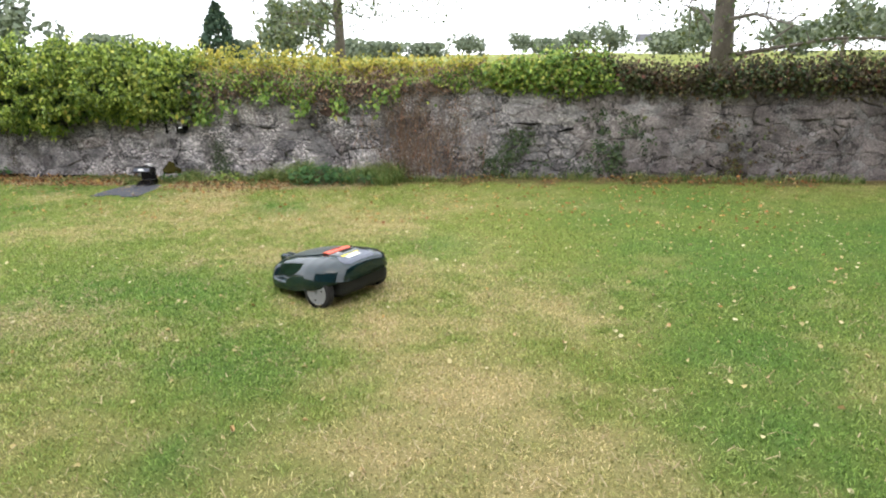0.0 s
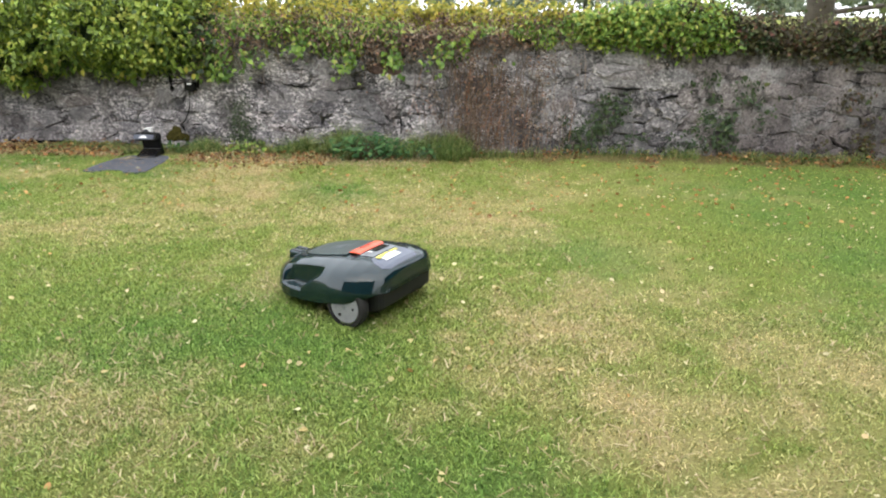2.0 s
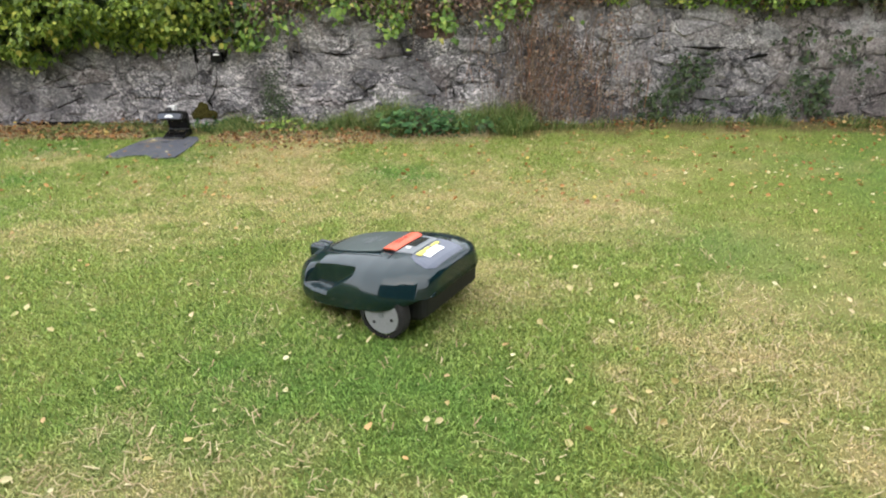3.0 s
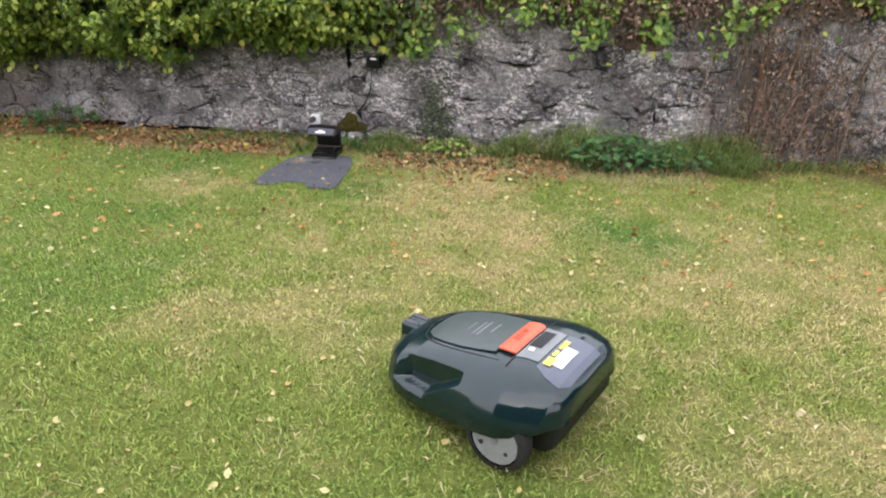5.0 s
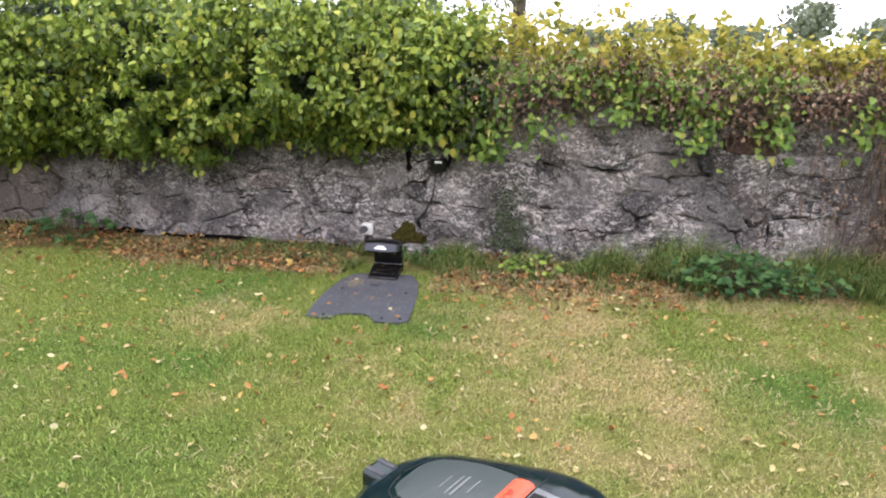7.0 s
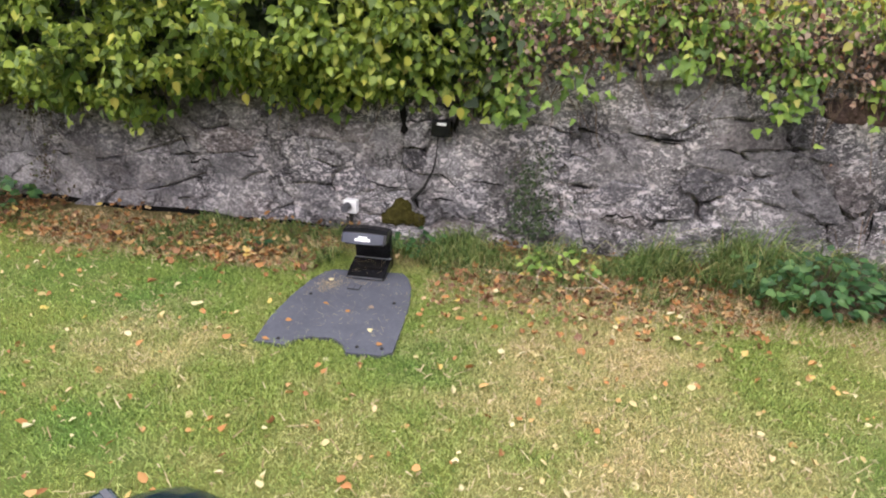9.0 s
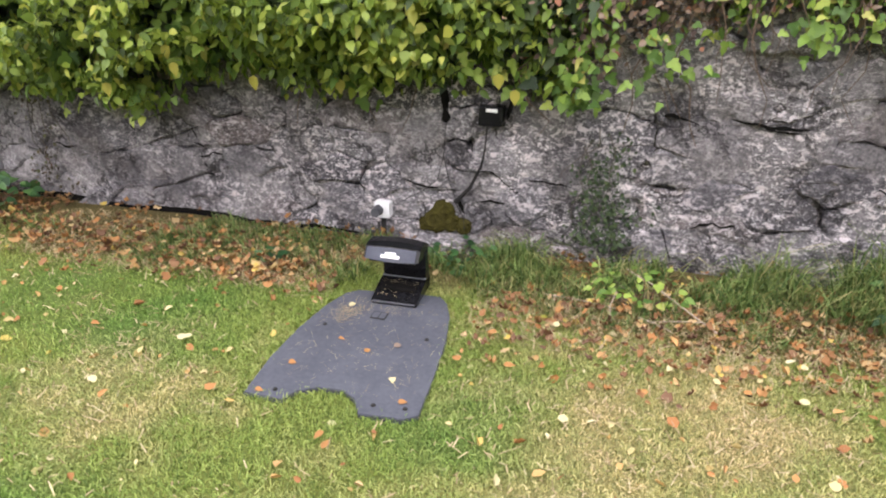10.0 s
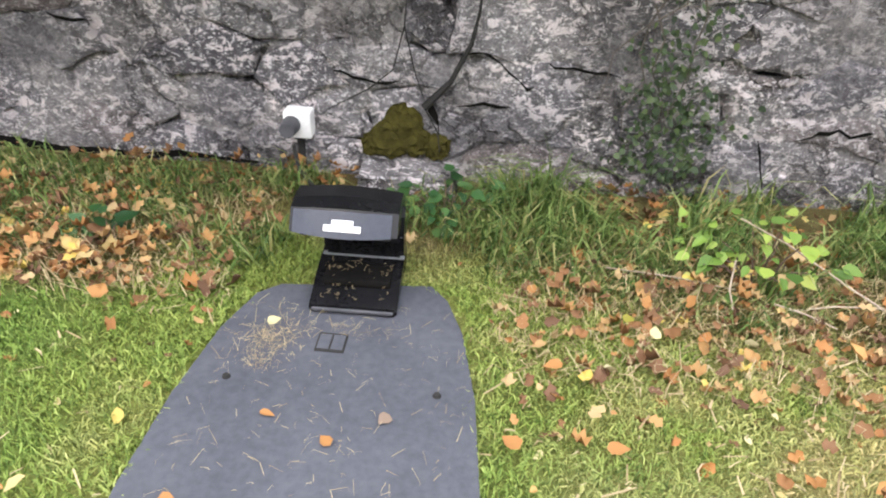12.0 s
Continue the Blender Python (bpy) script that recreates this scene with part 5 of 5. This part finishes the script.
    draped([(-0.232, -0.03, 0.085, 0.0045), (-0.272, -0.03, 0.085, 0.0045)], 0.0015, "white", "warning_label", mower, "white warning label")
    draped([(-0.215, 0.055, 0.10, 0.0055), (-0.24, 0.055, 0.10, 0.0055)], 0.0015, "yellow_paint", "warning_sticker", mower, "yellow warning sticker")
    draped([(-0.215, -0.06, -0.015, 0.0055), (-0.232, -0.06, -0.015, 0.0055)], 0.0015, "yellow_paint", "warning_sticker", mower)
    draped([(-0.24, -0.125, -0.115, 0.003), (-0.25, -0.13, -0.11, 0.003)], 0.002, "chassis", "rear_mark", mower)
    for y0, y1 in ((-0.04, -0.005), (0.01, 0.045)):
        draped([(-0.216, y0, y1, 0.0055), (-0.228, y0, y1, 0.0055)], 0.0015, "yellow_paint", "warning_sticker", mower)
    # the seam round the cover, and the dark joint beside the display
    for s in (1, -1):
        draped([(0.262, 0.0, s * 0.03, 0.0012), (0.250, s * 0.03, s * 0.05, 0.0012)], 0.001, "chassis", "seam", mower)
        draped([(0.255, s * 0.03, s * 0.05, 0.0012), (0.235, s * 0.087, s * 0.093, 0.0012), (0.19, s * 0.121, s * 0.126, 0.0012), (0.12, s * 0.139, s * 0.143, 0.0012), (0.02, s * 0.147, s * 0.151, 0.0012), (-0.09, s * 0.146, s * 0.15, 0.0012)], 0.001, "chassis", "seam", mower)
        draped([(-0.123, s * 0.106, s * 0.165, 0.0015), (-0.128, s * 0.106, s * 0.165, 0.0015)], 0.001, "chassis", "seam", mower)
    # unreadable print on the cover
    for x, y0, y1, wd in ((0.075, -0.045, 0.05, 0.006), (0.058, -0.05, 0.05, 0.008), (0.105, -0.03, 0.03, 0.004), (0.02, -0.045, 0.02, 0.005)):
        draped([(x, y0, y1, 0.0075), (x - wd, y0, y1, 0.0075)], 0.0008, "grey_plastic", "print_bar", mower)
    # charging nose
    nose = part("charging_nose", block(0.300, 0.386, -0.046, 0.046, 0.125, 0.206, 0.016, 3), "shell", mower)
    for y in (-0.03, 0.03):
        part("contact_strip", block(0.312, 0.378, y * 0.8 - 0.008, y * 0.8 + 0.008, 0.205, 0.2085, 0.001), "slate", nose, "metal contact strip")
    wheels = []
    for s in (1, -1):
        bm = bmesh.new()
        prof = [(0.083, 0.0), (0.100, 0.003), (0.105, 0.012), (0.105, 0.048), (0.100, 0.057), (0.083, 0.06)]
        n = 40
        ring = [[bm.verts.new((r * math.cos(i * math.tau / n), s * (0.286 - d), r * math.sin(i * math.tau / n))) for r, d in prof] for i in range(n)]
        for i in range(n):
            for k in range(5):
                bm.faces.new((ring[i][k], ring[(i + 1) % n][k], ring[(i + 1) % n][k + 1], ring[i][k + 1]))
        tyre = part("wheel", bm, "tyre", mower, "black rubber tyre with a grey disc")
        bm = bmesh.new()
        bmesh.ops.create_cone(bm, cap_ends=True, segments=40, radius1=0.084, radius2=0.078, depth=0.05, matrix=Matrix.Translation((0, s * 0.2585, 0)) @ pose(0, 0, 0, -90 * s, 0, 0))
        rim = part("rim", bm, "rim", tyre, "grey wheel disc")
        for a, rr, hole in ((40, 0.05, 0.008), (160, 0.05, 0.006), (280, 0.05, 0.006), (0, 0.0, 0.012)):
            bm = bmesh.new()
            bmesh.ops.create_cone(bm, cap_ends=True, segments=12, radius1=hole, radius2=hole, depth=0.004,
                                  matrix=Matrix.Translation((rr * math.cos(radians(a)), s * 0.2845, rr * math.sin(radians(a)))) @ pose(0, 0, 0, 90, 0, 0))
            part("disc_hole", bm, "tyre" if rr else "grey_plastic", rim)
        wheels.append(tyre)
    return mower, wheels


# ---- trees, field and houses in the distance ----
def tree(x, y, height, r, spread, low_z, n_leaf, leaf, material, label, seed, sparse=0.3):
    """A tapered trunk with limbs and a loose crown of small leaves."""
    rr = np.random.default_rng(seed)
    z0 = float(ground_height(np.array(x), np.array(y)))
    t = tagged(new("tree"), label, "tree")
    t.location = (x, y, z0)
    pts = [Vector((0, 0, -0.1))]
    for i in range(1, 8):
        pts.append(Vector((rr.normal(0, 0.05) * i / 3, rr.normal(0, 0.05) * i / 3, height * i / 7)))
    part("trunk", tube(pts, [r * (1.25 if i == 0 else 1 - 0.11 * i) for i in range(8)], 10), "bark", t, smooth=True)
    bm, ends = bmesh.new(), []
    for i in range(24):
        h = low_z + (height - low_z) * (i / 24)
        k = min(int(h / height * 7), 6)
        root = pts[k].lerp(pts[k + 1], h / height * 7 - k)
        a = rr.random() * math.tau
        ln = spread * (1 - 0.5 * i / 24) * rr.uniform(0.6, 1.1)
        d = Vector((math.cos(a), math.sin(a), rr.uniform(-0.1, 0.5)))
        p1, p2 = root + d * ln * 0.5 + Vector((0, 0, 0.1)), root + d * ln + Vector((0, 0, rr.uniform(-0.4, 0.1)))
        rb = r * 0.24 * (1 - 0.5 * i / 24)
        tube([root, p1, p2], [rb, rb * 0.6, rb * 0.2], 6, bm)
        for _ in range(8):
            u = rr.uniform(0.3, 1)
            base = root.lerp(p1, u * 2) if u < 0.5 else p1.lerp(p2, u * 2 - 1)
            e = base + Vector(rr.normal(0, 0.3, 3)) * spread * 0.35 - Vector((0, 0, 0.15))
            tube([base, (base + e) / 2 + Vector((0, 0, 0.05)), e], [rb * 0.3, rb * 0.2, rb * 0.08], 5, bm)
            ends.append(e)
            ends.append((base + e) / 2)
    part("limb", bm, "bark", t)
    ends = np.array(ends)
    c = ends[rr.integers(0, len(ends), n_leaf // 12)]
    at = np.repeat(c + rr.normal(0, 0.16, c.shape) * spread * (1, 1, 0.5), 12, 0) + rr.normal(0, 0.06, (len(c) * 12, 3)) * spread
    leaves("crown", at, rr.normal(0, 1, at.shape) + (0, 0, -0.7), rr.normal(0, 1, at.shape) + (0, 0, 0.5), rr.uniform(0.6, 1.2, len(at)) * leaf, material, t)
    return t


def far_tree(x, y, width, height, seed, material="hazy_leaf", cone=False, label="distant broadleaf tree in full leaf", n=900):
    rr = np.random.default_rng(seed)
    z0 = float(ground_height(np.array(x), np.array(y)))
    t = tagged(new("tree"), label, "tree", "trees in the distance")
    t.location = (x, y, z0)
    part("trunk", tube([(0, 0, -0.2), (0.05, 0, height * 0.4), (0, 0, height * 0.9)], [0.04 * height, 0.03 * height, 0.008 * height], 7), "bark", t)
    if cone:
        u = rr.random(n)
        rad = (1 - u) ** 0.8 * width / 2 * np.sqrt(rr.uniform(0.3, 1, n))
        a = rr.random(n) * math.tau
        at = np.stack([rad * np.cos(a), rad * np.sin(a), 0.1 * height + u * 0.88 * height], 1)
    else:
        k = 16
        c = rr.normal(0, 1, (k, 3)) * (width * 0.22, width * 0.22, height * 0.15) + (0, 0, height * 0.62)
        at = c[rr.integers(0, k, n)] + unit(rr.normal(0, 1, (n, 3))) * (rr.random((n, 1)) ** 0.4) * width * 0.2
        at[:, 2] = np.clip(at[:, 2], height * 0.1, height)
    leaves("crown", at, rr.normal(0, 1, at.shape) + (0, 0, 0.2), rr.normal(0, 1, at.shape), rr.uniform(0.5, 1.1, n) * width * 0.11, material, t)


def distance():
    tree(0.14, 10.5, 6.0, 0.13, 2.8, 0.9, 9000, 0.075, "tree_leaf", "slender tree with loose olive foliage behind the wall", 3)
    tree(7.4, 5.2, 6.0, 0.16, 3.0, 0.45, 12000, 0.06, "tree_leaf", "broad tree with low spreading branches behind the wall", 9)
    eye = (4.53, -5.04)

    def along(px, y):
        return eye[0] + (-0.083 + (px - 847) * 0.00088) * (y - eye[1])

    far_tree(along(408, 34), 34, 3.0, 3.6, 21, "conifer", True, "dark clipped conifer in the distance", 1500)
    far_tree(along(540, 24), 24, 3.0, 2.6, 22, "hazy_leaf", n=1300)
    far_tree(along(0, 30), 30, 4.0, 4.2, 23, "hazy_leaf", n=1200)
    for i, (px, y, w, h) in enumerate(((850, 95, 5, 3.2), (940, 110, 5, 3.6), (1030, 90, 5, 3.5), (1080, 80, 5, 3.9), (700, 120, 9, 2.4), (780, 120, 8, 2.2), (985, 120, 8, 2.6), (1230, 45, 4, 3.0), (1440, 40, 4, 3.6), (1530, 50, 6, 3.2), (1380, 60, 6, 2.8), (640, 90, 7, 2.4), (1180, 100, 9, 2.8), (450, 100, 9, 2.6), (200, 90, 9, 3.5), (1700, 70, 9, 3.5))):
        far_tree(along(px, y), y, w, h, 40 + i)
    hs = tagged(new("farmhouse"), "low white farmhouse with a grey roof far away", "house")
    x, y = along(1150, 190), 190
    z = float(ground_height(np.array(x), np.array(y)))
    part("wall", block(x - 4, x + 4, y, y + 6, z - 0.5, z + 3.2), "white", hs)
    bm = bmesh.new()
    a = [bm.verts.new(p) for p in ((x - 4.2, y - 0.3, z + 3.2), (x + 4.2, y - 0.3, z + 3.2), (x + 4.2, y + 6.3, z + 3.2), (x - 4.2, y + 6.3, z + 3.2), (x - 4.2, y + 3, z + 5.4), (x + 4.2, y + 3, z + 5.4))]
    for f in ((0, 1, 5, 4), (2, 3, 4, 5), (0, 4, 3), (1, 2, 5), (0, 3, 2, 1)):
        bm.faces.new([a[i] for i in f])
    part("roof", bm, "slate", hs)


def house_behind():
    """The house that the mower's shell mirrors, behind the lawn."""
    h = tagged(new("house"), "plain dark brick house with a slate roof", "house", kind="structure")
    part("wall", block(-8, 7, -15, -7.8, 0, 5.9), "dark_brick", h)
    bm = bmesh.new()
    a = [bm.verts.new(p) for p in ((-8.3, -7.4, 5.8), (7.3, -7.4, 5.8), (7.3, -15.4, 5.8), (-8.3, -15.4, 5.8), (-8.3, -11.4, 9.2), (7.3, -11.4, 9.2))]
    for f in ((0, 1, 5, 4), (2, 3, 4, 5), (0, 4, 3), (1, 2, 5), (0, 3, 2, 1)):
        bm.faces.new([a[i] for i in f])
    part("roof", bm, "slate", h)


def shade_screen():
    """An unseen leafy screen, added at the end of the lawn to shade that end."""
    h = tagged(new("added_screen"), "unseen dark leafy screen added to shade the end of the lawn", "hedge")
    part("core", block(11.2, 12.6, -6, 3.0, 0, 7.3, 0.3), "soil", h)
    n = 9000
    at = np.stack([rng.uniform(10.9, 11.25, n), rng.uniform(-6.1, 3.1, n), rng.uniform(0.02, 7.5, n)], 1)
    leaves("foliage", at, rng.normal(0, 0.6, (n, 3)) + (-0.5, 0, 0.3), rng.normal(0, 0.5, (n, 3)) + (-1, 0, 0.5), rng.uniform(0.12, 0.22, n), "conifer", h)


shade_screen()
ivy_hedge()
mixed_creeper()
dark_creeper()
green_clump()
dead_climber()
wall_ivy(0.42, 0.68, 0.6, 620, "ivy_dark", "thin dark ivy on the stones")
wall_ivy(4.0, 4.75, 0.66, 1100, "ivy_dark", "dark green ivy climbing the stones")
wall_ivy(5.2, 5.95, 0.85, 800, "ivy_dark", "dark straggly ivy on the stones")
wall_ivy(6.6, 7.7, 0.75, 700, "dark_creeper", "withered dark ivy on the stones")
wall_ivy(-2.58, -2.36, 0.66, 420, "dark_creeper", "thin dark ivy streak on the stones")
foot_plants()
broad_plant("dock_plant", "dark green broad-leaved weed at the wall foot", "weed", 1.95, 2.6, 0.36, 0.28, 150, 0.058, "dock")
broad_plant("dock_plant", "low green weed at the wall foot", "weed", 2.35, 2.62, 0.3, 0.2, 70, 0.055, "dock")
broad_plant("ivy_sprig", "lime green sprig among the grass", "weed", 0.74, 2.6, 0.2, 0.17, 20, 0.046, "trail")
broad_plant("weed", "small green weed beside the flat stone", "weed", -0.05, 2.78, 0.15, 0.12, 18, 0.048, "dock")
broad_plant("weed", "small green weed in the leaf litter", "weed", -0.85, 2.5, 0.08, 0.08, 5, 0.06, "dock")
broad_plant("weed", "grey-green weed at the wall foot", "weed", -2.75, 2.75, 0.3, 0.24, 30, 0.07, "dock")
litter()
station_mat()
charging_station()
wall_fittings()
twigs()
mower, wheels = robot_mower()
distance()
house_behind()
flat_strip([(-0.13, 0.24), (-0.1, 0.19), (-0.09, 0.1)], [0.05, 0.03, 0.01])
flat_strip([(1.0, 0.702), (1.05, 0.690), (1.1, 0.688), (1.15, 0.676), (1.2, 0.679), (1.25, 0.674), (1.3, 0.682)], [0.003, 0.009, 0.013, 0.011, 0.019, 0.012, 0.003])
flat_strip([(0.74, 0.70), (0.77, 0.703), (0.8, 0.693), (0.84, 0.684), (0.88, 0.67)], [0.012, 0.018, 0.014, 0.008, 0.003])
flat_strip([(2.255, 0.36), (2.27, 0.3), (2.262, 0.2)], [0.07, 0.06, 0.03])
flat_strip([(4.35, 0.74), (4.6, 0.72), (4.75, 0.73)], [0.006, 0.03, 0.008])
flat_strip([(4.9, 0.62), (5.05, 0.66), (5.2, 0.67)], [0.006, 0.035, 0.006])
r_ = np.random.default_rng(17)
for _ in range(30):
    x, z = r_.uniform(-3.4, 7.5), r_.uniform(0.12, 0.95)
    steep, n = r_.random() < 0.3, int(r_.integers(5, 10))
    pts, wid = [], []
    for i in range(n):
        pts.append((x, z))
        wid.append((0.002 if i in (0, n - 1) else r_.uniform(0.003, 0.013)) * (1.5 if steep else 1))
        x += r_.uniform(-0.004, 0.022) if steep else r_.uniform(0.015, 0.04)
        z += r_.uniform(-0.04, -0.018) if steep else r_.normal(0, 0.010)
    flat_strip(pts, wid)
rubble()


def motions():
    rows = [(t, pose(x, y, 0, 0, 0, a)) for t, x, y, a in MOWER]
    walk(mower, rows)
    # the wheels roll with the ground that passes
    for w in wheels:
        roll = []
        for i in range(61):
            t = 12.0 * i / 60
            roll.append((t, pose(-0.17, 0, 0.105, 0, 0.42 * t / 0.105 * 180 / math.pi, 0)))
        walk(w, roll)


MOWER = [
    (0.0, 3.237, -1.311, 153.3),
    (1.0, 2.845, -1.110, 153.1),
    (2.4, 2.355, -0.872, 153.0),
    (4.3, 1.610, -0.570, 153.0),
    (5.0, 1.337, -0.428, 153.2),
    (5.5, 1.142, -0.335, 153.1),
    (6.3, 0.844, -0.170, 153.0),
    (7.0, 0.625, -0.037, 152.0),
    (8.8, 0.035, 0.312, 149.0),
    (9.2, -0.150, 0.430, 148.0),
    (9.6, -0.315, 0.540, 148.0),
    (12.0, -1.180, 1.060, 148.0),
]
motions()
